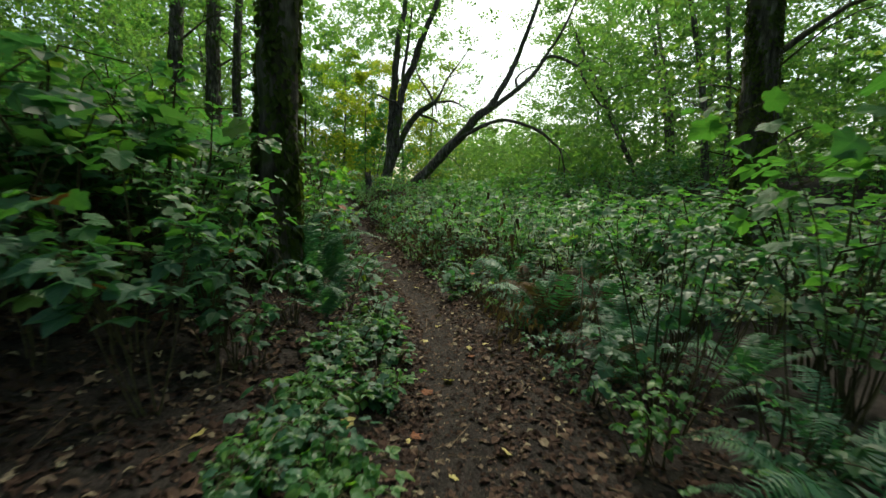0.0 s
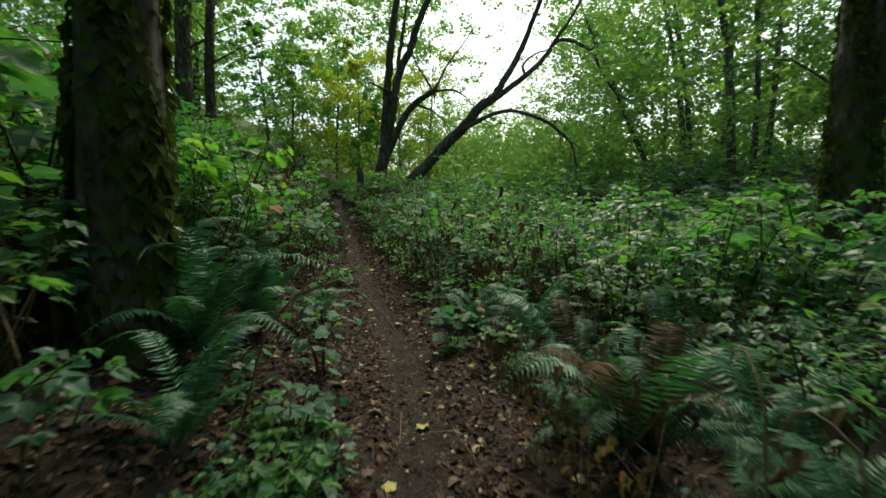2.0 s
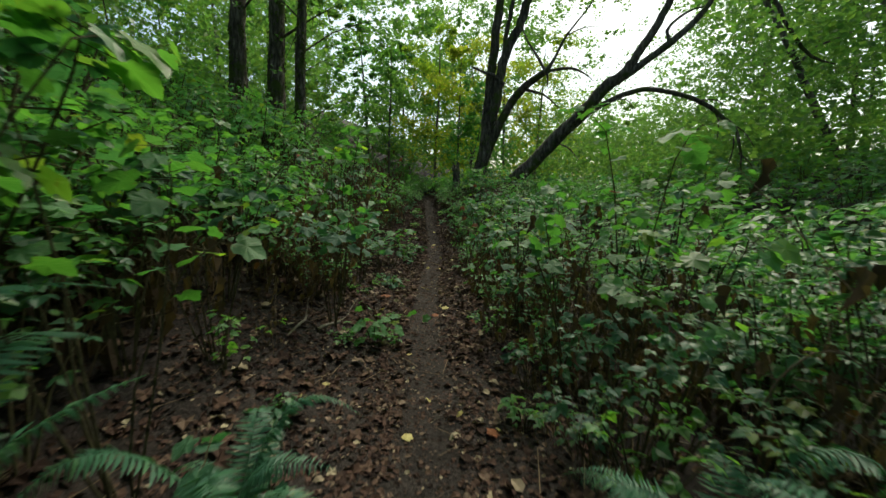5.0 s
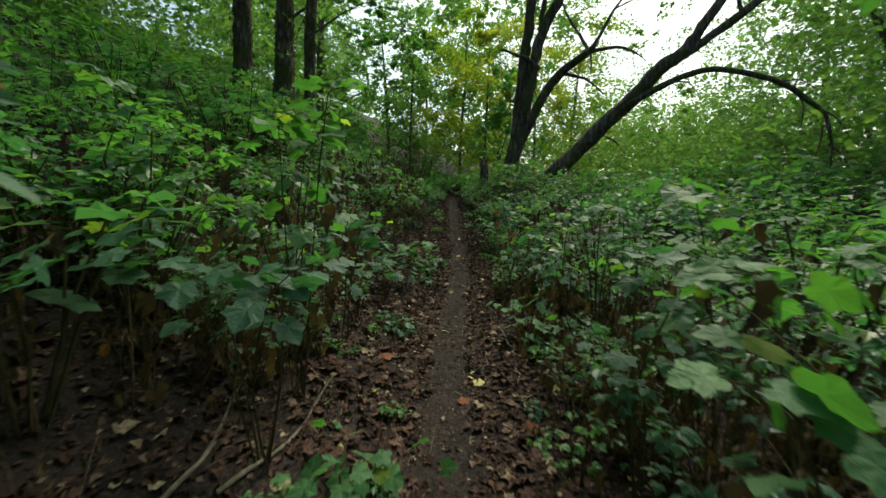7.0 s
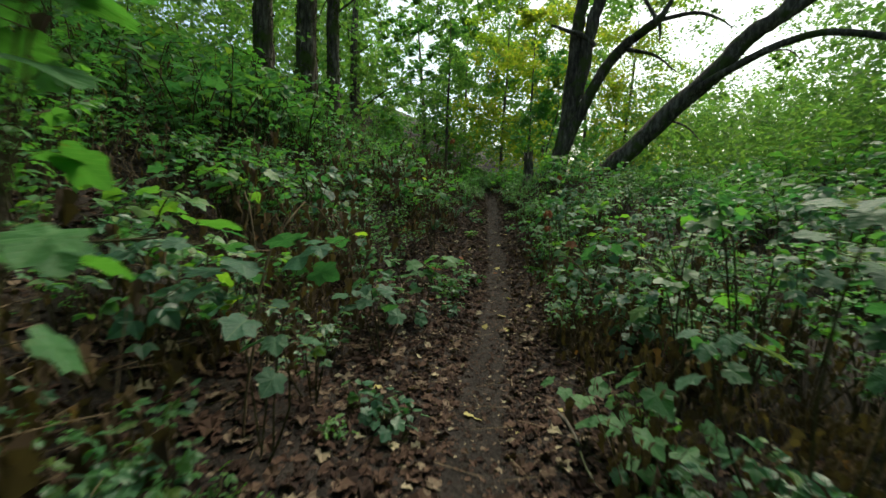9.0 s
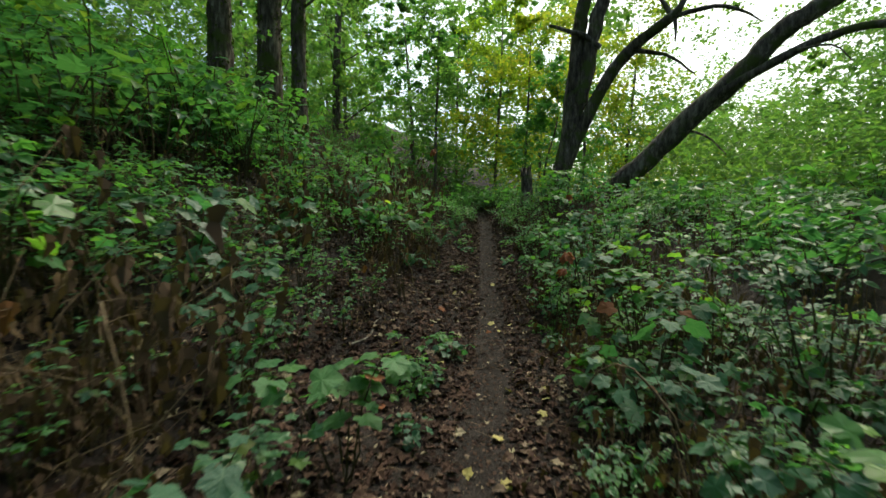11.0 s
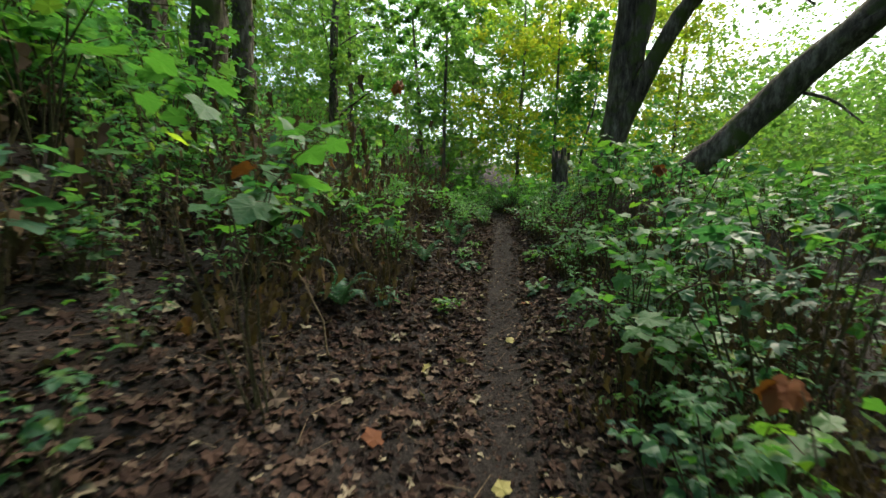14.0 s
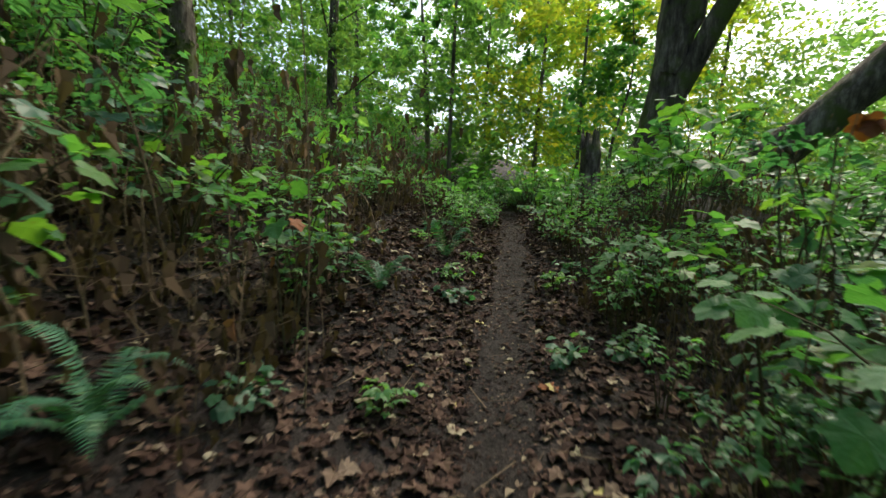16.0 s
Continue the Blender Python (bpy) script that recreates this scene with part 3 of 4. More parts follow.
for cx, cy, cz, r, n in ((-4.7, 26, 11.5, 2.2, 900), (-3.5, 25, 14, 2.6, 1200), (-1.2, 25.5, 13.5, 1.6, 350), (1.6, 25.6, 10.4, .8, 90), (6.5, 25.3, 14.2, 1.5, 350),
                         (8.6, 25.3, 12.6, 1.4, 380), (9.3, 25.5, 10.8, 1.0, 160), (5.9, 25.4, 11.2, .6, 60), (3.0, 25.6, 5.3, .8, 110), (1.3, 25.6, 7.7, .7, 80),
                         (6.9, 25.2, 3.6, .9, 120), (0.5, 26, 17, 3.0, 900), (7, 26, 17.5, 3.4, 1200), (-5.5, 26.5, 17, 3, 1200), (2.3, 25.5, 8.7, .5, 40)):
    crown(leafy, (cx, cy, cz), (r, r, r * .7), n, .15, SMALL)
part("crown", leafy, CROWN, maple)
tagged(maple, "dark mossy multi-stemmed maple with a leaning limb and arched bough", "tree")

# slender alder leaning towards the gap
arching = new("tree")
wood, green = Soup(), Soup()
limb(wood, [(16.2, .9), (14.8, 3.6), (13.2, 6.4), (11.7, 9.5), (10.3, 12.6), (9.3, 15)], 32, [.24, .21, .19, .16, .12, .05], 8, 22)
limb(wood, [(12.2, 8.6), (13.0, 9.6), (14.3, 10.1), (15.6, 11)], 32, [.08, .05, .02], 6, 9)
part("trunk", wood, GREY_BARK, arching, smooth=True)
for cx, cz, r in ((13.6, 13, 1.6), (15.5, 11.8, 1.6), (10.5, 13, 1.2), (14.6, 8, 1.2)):
    crown(green, (cx, 33, cz), (r, r, r * .7), 420, .2)
part("crown", green, CROWN, arching)
tagged(arching, "slender grey alder leaning towards the light", "tree", "woodland trees")

# single trees, told apart by place and girth
ALDER = "slender grey-barked alder with light green leaves"
MOSSY = "thick dark mossy trunk rising from the undergrowth"
for x, y, h, g, lean, n, mat, bark, label in (
        (-2.05, 4.8, 15, .2, (1.6, .6), 3600, CROWN, BARK, MOSSY),
        (6.7, 9.0, 17, .31, (.1, .5), 4200, CROWN, BARK, MOSSY),
        (15.3, 24.2, 17, .18, (-3.2, 0), 3000, CROWN, GREY_BARK, ALDER),
        (17.0, 25.0, 17, .14, (-1.4, 0), 3000, CROWN, GREY_BARK, ALDER),
        (18.4, 26.0, 16, .15, (.6, 0), 3000, CROWN, GREY_BARK, ALDER),
        (17.6, 32, 16, .18, (-2.6, 0), 2600, CROWN, GREY_BARK, ALDER),
        (19.5, 36, 17, .2, (-3.5, 0), 2600, CROWN, GREY_BARK, ALDER),
        (-11.5, 20.6, 16, .32, (1.9, 0), 1300, CROWN, BARK, MOSSY),
        (-10.2, 20.5, 16, .19, (.9, 0), 1000, CROWN, BARK, MOSSY),
        (-12.9, 20.2, 17, .3, (1.4, 0), 1300, CROWN, BARK, MOSSY),
        (9.8, 12.5, 15, .18, (-.8, 0), 2600, CROWN, BARK, MOSSY)):
    t = forest_tree(h, g, lean, n, .17, mat, bark, label, .3, .2, 14, 7000 if y < 9.5 else 1200 if bark is BARK else 0)
    t.matrix_basis = at_ground(x, y)

# young maples with yellowing leaves where the path bends away
for x, y, h, g, lean, n, mat in ((-6.05, 31.3, 9, .06, (.2, 0), 5200, YELLOWING), (-8.3, 34, 11, .09, (.3, 0), 5200, YELLOWING), (-3.6, 36, 11, .09, (-.4, 0), 5200, YELLOWING),
                                 (-9.8, 29, 8, .07, (.2, 0), 3000, CROWN), (-1.5, 40, 12, .1, (.5, 0), 4200, YELLOWING), (-4.8, 29.2, 6, .04, (.4, .2), 2600, BRIGHT), (-11.5, 36, 10, .08, (.2, 0), 4500, CROWN), (-7, 41, 12, .1, (-.2, 0), 4500, CROWN)):
    t = forest_tree(h, g, lean, n, .2, mat, GREY_BARK, "slim young maple with yellow-green leaves", .12, .26, 8, 0, .7)
    t.matrix_basis = at_ground(x, y)

# the wood all round
kinds = [forest_tree(16, .2, (.6, .3), 3900, .3, CROWN, BARK, "tall mossy broadleaf tree in the wood", .06, .26),
         forest_tree(18, .24, (-.5, .8), 4200, .31, CROWN, GREY_BARK, "tall grey broadleaf tree in the wood", .1, .24),
         forest_tree(13, .13, (.9, -.4), 3700, .29, CROWN, GREY_BARK, "slim grey broadleaf tree in the wood", .02, .3),
         forest_tree(9, .1, (-.4, -.4), 3500, .26, BRIGHT, GREY_BARK, "young light green tree in the wood", 0, .36)]
# high-crowned tree added out of view, to darken the start of the path
shade_tree = forest_tree(17, .2, (.5, .4), 3000, .25, CROWN, BARK, "tall mossy tree with a high crown, added out of view to shade the path", .48, .26, 10, 900)
shade_tree.matrix_basis = at_ground(-6.5, 1.5)
homes = [(-17, 31), (24, 38), (22, 20), (-13, 33)]
for k, (x, y) in zip(kinds, homes):
    k.matrix_basis = at_ground(x, y)
spots = list(homes)
tries = 0
# more of these round the start, only for their shade
for x, y in ((-5.5, -3), (6, -2), (-10, 7.5), (-12.5, 11), (-1.5, -6), (3.5, -5), (8.5, 2), (9, 6.5), (5, 2.5)):
    spots.append((x, y))
    copy_thing(shade_tree, at_ground(x, y, rng.uniform(0, 360), rng.uniform(.85, 1.15)))
while len(spots) < 74 and tries < 20000:
    tries += 1
    x, y = rng.uniform(-46, 50), rng.uniform(-24, 80)
    u = x - path_x(y)
    bearing = math.degrees(math.atan2(x + 1, y + 1)) if y > 0 else 180
    if -6.5 < u < 8.5 and y < 36 or (abs(u) < 8 and y < 6):
        continue
    if -1.5 < bearing < 17 and y > 15 or (-16 < x < 2 and 8 < y < 46) or (8 < x < 21 and 9 < y < 40) or (-40 < x < -8 and 6 < y < 36 and rng.uniform() < .65):
        continue
    if any((x - a) ** 2 + (y - b) ** 2 < 10 for a, b in spots):
        continue
    spots.append((x, y))
    copy_thing(kinds[int(rng.choice([0, 1, 2, 2, 3, 3, 3]))], at_ground(x, y, rng.uniform(0, 360), rng.uniform(.8, 1.25)))
# low trees far down the clearing, under the open sky
for i in range(26):
    y = rng.uniform(44, 80)
    x = y * math.tan(radians(rng.uniform(-4, 18)))
    copy_thing(kinds[3], at_ground(x, y, rng.uniform(0, 360), rng.uniform(.45, .7) * (y / 60) ** .5))

# leaves of the distant wood, beyond the single trees
far = Soup()
for i in range(250):
    az = radians(rng.uniform(-80, 80))
    r = rng.uniform(42, 78)
    x, y = r * math.sin(az) - 1, r * math.cos(az)
    deg = math.degrees(az)
    top = 7 if -1 < deg < 16 else 34
    if -26 < deg <= -1 and rng.uniform() < .2:
        continue
    z = float(land(x, y)) + r * math.tan(radians(rng.uniform(0, top)))
    crown(far, (x, y, z), (4.5, 4.5, 3), 260, .5)
for i in range(150):
    deg = rng.choice([rng.uniform(-38, -1.5), rng.uniform(16, 40)], p=[.68, .32])
    if -24 < deg < 0 and rng.uniform() < .2:
        continue
    az, r = radians(deg), rng.uniform(46, 74)
    x, y = r * math.sin(az) - 1, r * math.cos(az)
    crown(far, (x, y, 2 + r * math.tan(radians(rng.uniform(0, 27)))), (3.6, 3.6, 2.6), 260, .45)
for i in range(260):
    deg, elev = rng.uniform(-3, 26), rng.uniform(2, 24)
    if -.5 < deg < 13 and elev > 9 and rng.uniform() < .8:
        continue
    az, r = radians(deg), rng.uniform(36, 60)
    crown(far, (r * math.sin(az), r * math.cos(az), 2 + r * math.tan(radians(elev))), (2.6, 2.6, 1.6), 90, .3, SMALL, .4)
for i in range(170):
    az, r, elev = radians(rng.uniform(2, 34)), rng.uniform(22, 44), rng.uniform(2, 24)
    x, y, z = -3 + r * math.sin(az), 16 + r * math.cos(az), 2 + r * math.tan(radians(elev))
    if 1 < math.degrees(math.atan2(x, y)) < 11 and z / y > .19:
        continue
    crown(far, (x, y, z), (1.9, 1.9, 1.2), 75, .22, SMALL, .5)
# the leafy hillside beyond the clearing, and the wooded bank above the path
for i in range(420):
    deg, r = rng.uniform(14.5, 62), rng.uniform(24, 52)
    top = np.interp(deg, [14.5, 20, 30, 62], [14, 26, 34, 38])
    az, elev = radians(deg), top * rng.uniform(0, 1) ** .8
    crown(far, (r * math.sin(az), r * math.cos(az), .5 + r * math.tan(radians(elev))), (3.0, 3.0, 1.7), 130, .27, SMALL, .5)
for i in range(330):
    deg, r = rng.uniform(-88, -27), rng.uniform(19, 44)
    az, elev = radians(deg), rng.uniform(4, 38)
    crown(far, (-4 + r * math.sin(az), 8 + r * math.cos(az), 2 + r * math.tan(radians(elev))), (3.0, 3.0, 1.8), 120, .27, SMALL, .5)
for i in range(110):
    y = rng.uniform(28, 40)
    x, z = rng.uniform(-1.5, 9) * y / 30, y * rng.uniform(.07, .2)
    crown(far, (x, y, z), (1.6, 1.6, 1.0), 70, .19, SMALL, .5)
for i in range(75):
    y = rng.uniform(34, 52)
    x, z = y * math.tan(radians(rng.uniform(-1, 14))), y * rng.uniform(.1, .3)
    crown(far, (x, y, z), (1.8, 1.8, 1.1), 42, .17, SMALL, .6)
for i in range(170):
    deg, r = rng.uniform(-100, -38), rng.uniform(14, 24)
    az, elev = radians(deg), rng.uniform(16, 52)
    crown(far, (-5 + r * math.sin(az), 9 + r * math.cos(az), 2 + r * math.tan(radians(elev))), (2.4, 2.4, 1.5), 120, .24, SMALL, .5)
# leaf clumps added above the view, to shade the bank
for i in range(120):
    y = rng.uniform(-2, 20)
    low = np.interp(y, [-2, 8, 20], [6, 7.5, 10])
    crown(far, (float(path_x(y)) - rng.uniform(1.5, 7.5), y, low + rng.uniform(0, 3)), (1.8, 1.8, .9), 95, .2, SMALL, .5)
# unseen wall of leaves added behind the start, to cut light from there
for i in range(230):
    deg, r = rng.uniform(88, 272), rng.uniform(9, 26)
    az, elev = radians(deg), rng.uniform(2, 62)
    crown(far, (r * math.sin(az), -1 + r * math.cos(az), .5 + r * math.tan(radians(elev))), (3.0, 3.0, 2.0), 130, .36, SMALL, .5)
tagged(new("distant_wood", far.mesh("distant_wood", CROWN)), "pale green leaves of the distant wood and of unseen clumps added for shade", "woodland", kind="stuff")

# ---- undergrowth ----
THIMBLE = "bush of broad lobed soft green leaves on thin canes"
SALMON = "bramble bush with toothed green leaflets in threes"
TALL = "tall leafy bush with light green lobed leaves"
low_kinds = [bush("thimbleberry_bush", THIMBLE, "lobed", .8, 5, .4, .12, SHRUB, bare=.4), bush("bramble", SALMON, "three", .75, 5, .5, .1, SHRUB, bare=.45),
             bush("bramble", SALMON, "three", .8, 5, .5, .085, SHRUB, bare=.35), bush("bramble", SALMON, "three", .7, 5, .5, .075, SHRUB),
             bush("bramble", SALMON, "three", .8, 5, .55, .075, BRIGHT), bush("thimbleberry_bush", THIMBLE, "lobed", .75, 5, .5, .115, BRIGHT, bare=.45)]
tall_kinds = [bush("tall_bramble", "tall arching bramble with toothed leaflets in threes", "three", 1.6, 6, .6, .095, SHRUB, bare=.6), bush("tall_bush", TALL, "lobed", 1.7, 5, .6, .12, BRIGHT, bare=.68),
              bush("tall_bramble", "tall arching bramble with toothed leaflets in threes", "three", 1.5, 6, .7, .08, SHRUB, bare=.55)]
dead_kinds = [withered(1.0, 9), withered(1.35, 8), withered(.75, 10)]
far_kinds = [bush("bush", THIMBLE, "lobed", 1.0, 7, .6, .125, SHRUB, fine=False, bare=.4), bush("bush", THIMBLE, "three", 1.0, 7, .65, .085, SHRUB, fine=False, bare=.4),
             bush("bush", THIMBLE, "three", 1.1, 7, .65, .09, BRIGHT, fine=False, bare=.45), withered(1.25, 7, False),
             bush("bush", THIMBLE, "lobed", 1.0, 5, .6, .24, SHRUB, fine=False, shape=SMALL), bush("bush", THIMBLE, "lobed", 1.1, 5, .65, .24, BRIGHT, fine=False, shape=SMALL)]
used = set()
FERNS = ((1.2, 4.5, 1.15, 17), (1.6, 3.5, 1.0, 12), (1.2, 5.6, 1.1, 13), (1.6, 1.45, .95, 11), (.45, 6.95, .8, 11), (1.0, 6.5, 1.1, 12), (-1.2, 4.05, .85, 11), (-1.6, 4.95, 1.25, 14), (-1.6, 5.8, 1.2, 13),
         (-1.35, 6.7, .8, 9), (.95, 4.75, .7, 9), (2.1, 4.8, 1.0, 11), (-5.3, 19.3, .5, 9), (-5.0, 17.3, .5, 9), (-5.6, 21, .6, 8), (2.3, 2.2, 1.0, 11), (1.85, 4.0, 1.0, 11), (2.0, 5.7, 1.0, 11), (2.7, 3.5, 1.0, 10), (1.5, 7.2, 1.0, 11), (-1.9, 3.2, .8, 9))



def plant(kind, x, y, scale, tilt=6):
    """Sets the first plant of a kind out, then copies of it."""
    m = pose(x, y, float(land(x, y)) - .02, rng.normal() * tilt, rng.normal() * tilt, rng.uniform(0, 360)) @ Matrix.Scale(scale, 4)
    if kind.name in used:
        kind = copy_thing(kind, m)
    used.add(kind.name)
    kind.matrix_basis = m
    return kind


def gather(root):
    """The triangles of a plant, by material."""
    got = {}
    for ob in root.children_recursive:
        me = ob.data
        v = np.empty(len(me.vertices) * 3, np.float32)
        me.vertices.foreach_get("co", v)
        f = np.empty(len(me.loops), np.int32)
        me.loops.foreach_get("vertex_index", f)
        got.setdefault(me.materials[0], Soup()).add(v.reshape(-1, 3), f.reshape(-1, 3))
    return {m: (np.concatenate(s.v), np.concatenate(s.f)) for m, s in got.items()}


mass_parts = [gather(k) for k in far_kinds]
for k in far_kinds:
    for ob in list(k.children_recursive) + [k]:
        bpy.data.objects.remove(ob)
mass = {}


def thicket(x, y, scale, odds):
    """Adds one more plant to the joined undergrowth."""
    z, a = float(land(x, y)) - .03, rng.uniform(0, 6.28)
    turn = np.array([[math.cos(a), -math.sin(a), 0], [math.sin(a), math.cos(a), 0], [rng.normal() * .08, rng.normal() * .08, 1]])
    for m, (v, f) in mass_parts[int(rng.choice(6, p=odds + [0] * (6 - len(odds))))].items():
        mass.setdefault(m, Soup()).add((v @ turn.T) * scale + [x, y, z], f)


def scatter(count, u0, u1, y0, y1, choose, size):
    for _ in range(count):
        y = rng.uniform(y0, y1)
        u = math.copysign(rng.uniform(abs(u0) ** .8, abs(u1) ** .8) ** 1.25, u0)
        if any((path_x(y) + u - f[0]) ** 2 + (y - f[1]) ** 2 < (.52 * f[2]) ** 2 for f in FERNS):
            continue
        k, s = choose(u, y), size(u, y) * rng.uniform(.75, 1.2)
        if isinstance(k, list):
            thicket(path_x(y) + u, y, s, k)
        else:
            plant(k, path_x(y) + u, y, s)


def pick(some):
    return some[int(rng.integers(0, len(some)))]


def grow(u, y):
    return float(np.interp(abs(u), [.5, 1.0, 2.0, 4], [.42, .75, 1.1, 1.3]))


def right_grow(u, y):
    return float(np.interp(u, [.6, 1.0, 1.8, 3], [.5, .82, 1.05, 1.2]) * np.interp(y, [5, 8], [.85, 1]))


def right_kind(u, y):
    r = rng.uniform()
    if y < 6:
        return pick(dead_kinds) if y > 3.5 and r < .25 else pick(tall_kinds[2:]) if u > 1.4 and r > .8 else pick(low_kinds[2:5] if r < .6 else low_kinds)
    if r < .52:
        return pick(dead_kinds)
    return pick(tall_kinds) if u > 1.05 and r > .74 else pick(low_kinds)


def left_kind(u, y):
    r = rng.uniform()
    if y > 6 and r < (.72 if y > 11.5 else .45):
        return pick(dead_kinds)
    return pick(tall_kinds) if u < -1.5 and y < 11 and r > .7 else pick(low_kinds)


scatter(56, .62, 2.6, -1.0, 6, right_kind, grow)
scatter(55, .72, 2.8, 6, 11, right_kind, right_grow)
scatter(80, .66, 2.8, 11, 23, right_kind, right_grow)
scatter(34, -1.25, -2.8, 2.3, 8, left_kind, grow)
scatter(60, -1.15, -3.2, 8, 23, left_kind, grow)
SMALLER = [.12, .62, .12, .14]
FAR = [.04, .04, .08, 0, .34, .5]
LEAFY, BROWN, STALKS = [.4, .3, .3, 0], [.12, .12, .03, .73], [.03, .08, .03, .86]
scatter(150, .8, 3.2, 6, 23, lambda u, y: STALKS, lambda u, y: .5 + .16 * u)
scatter(28, -1.2, -3, 7, 23, lambda u, y: STALKS, lambda u, y: .65)
scatter(45, -5, -9, 13, 22, lambda u, y: LEAFY, lambda u, y: 1.25)
scatter(40, -4.2, -7.5, 12, 20, lambda u, y: [.3, .4, .3, 0], lambda u, y: 1.9)
scatter(40, -3, -6.5, 10, 18, lambda u, y: LEAFY, lambda u, y: .9)
scatter(34, 2.2, 4.6, 3, 8.5, lambda u, y: [.15, .55, .3, 0], lambda u, y: .85)
scatter(34, 3.2, 8, 2.5, 12, lambda u, y: [.3, .3, .4, 0], lambda u, y: 1.7)
scatter(30, 1.0, 3, 12, 24, lambda u, y: [.25, .25, .5, 0], lambda u, y: .75)
scatter(24, -1.7, -2.8, 6, 9.5, lambda u, y: [.3, .3, .4, 0], lambda u, y: 1.25)
scatter(280, 2.2, 9, -1.5, 26, lambda u, y: [.28, .2, .27, .25] if y > 9 else SMALLER, lambda u, y: 1.1)
scatter(34, -2.5, -4.6, 2.2, 8, lambda u, y: [.3, .5, .2, 0], lambda u, y: 1.7)
scatter(22, -1.6, -2.6, 2.6, 7.5, lambda u, y: [.4, .5, .1, 0], lambda u, y: 1.2)
scatter(90, -2.6, -9, 1.5, 12, lambda u, y: LEAFY, lambda u, y: 1.1)
scatter(60, -1.75, -4.5, 8, 26, lambda u, y: BROWN, lambda u, y: .75)
scatter(60, -1.0, -3.4, 9, 20, lambda u, y: [.25, .35, .4, 0], lambda u, y: .6)
scatter(30, .7, 2.4, 13, 22, lambda u, y: [0, .2, .8, 0], lambda u, y: .6)
scatter(140, -2.8, -9, 9, 27, lambda u, y: [.2, .25, .1, .45], lambda u, y: 1.0)
scatter(260, 5, 16, -1, 34, lambda u, y: FAR, lambda u, y: 1.35)
scatter(290, 12, 36, 0, 46, lambda u, y: FAR, lambda u, y: 1.8)
scatter(200, -9, -30, 4, 44, lambda u, y: FAR, lambda u, y: 1.5)
scatter(45, -5, -10, 12, 28, lambda u, y: BROWN, lambda u, y: 1.3)
# brighter leaf colour prevails here, in place of light from the sky gap
scatter(36, .62, 2.4, 20, 25, lambda u, y: [.1, .15, .75, 0], lambda u, y: .6)
scatter(26, -.75, -2.4, 20.5, 25, lambda u, y: [.1, .15, .75, 0], lambda u, y: .6)
scatter(80, .45, 9, 23, 36, lambda u, y: [.05, .1, .35, 0, 0, .5], lambda u, y: .95)
scatter(80, -.45, -9, 23, 36, lambda u, y: [.05, .1, .35, 0, 0, .5], lambda u, y: .9)
scatter(12, -.3, -.9, 21.8, 24.6, lambda u, y: [.3, .4, .3, 0], lambda u, y: .45)
scatter(12, .3, .9, 21.8, 24.6, lambda u, y: [.3, .4, .3, 0], lambda u, y: .45)
scatter(40, -.1, -1, 24.6, 34, lambda u, y: [.2, .2, .6, 0], lambda u, y: .7)
scatter(40, .1, 1, 24.6, 34, lambda u, y: [.2, .2, .6, 0], lambda u, y: .8)
for x, y, k in ((.82, 4.35, 1), (1.0, 4.9, 0), (.72, 5.3, 2), (1.3, 4.6, 0), (1.6, 5.2, 1), (.7, 6.0, 2)):
    plant(dead_kinds[k], x, y, rng.uniform(.6, .8))
for m, s in mass.items():
    tagged(new("undergrowth", s.mesh("undergrowth", m)), "thick leafy undergrowth covering the forest floor", "undergrowth", kind="stuff")

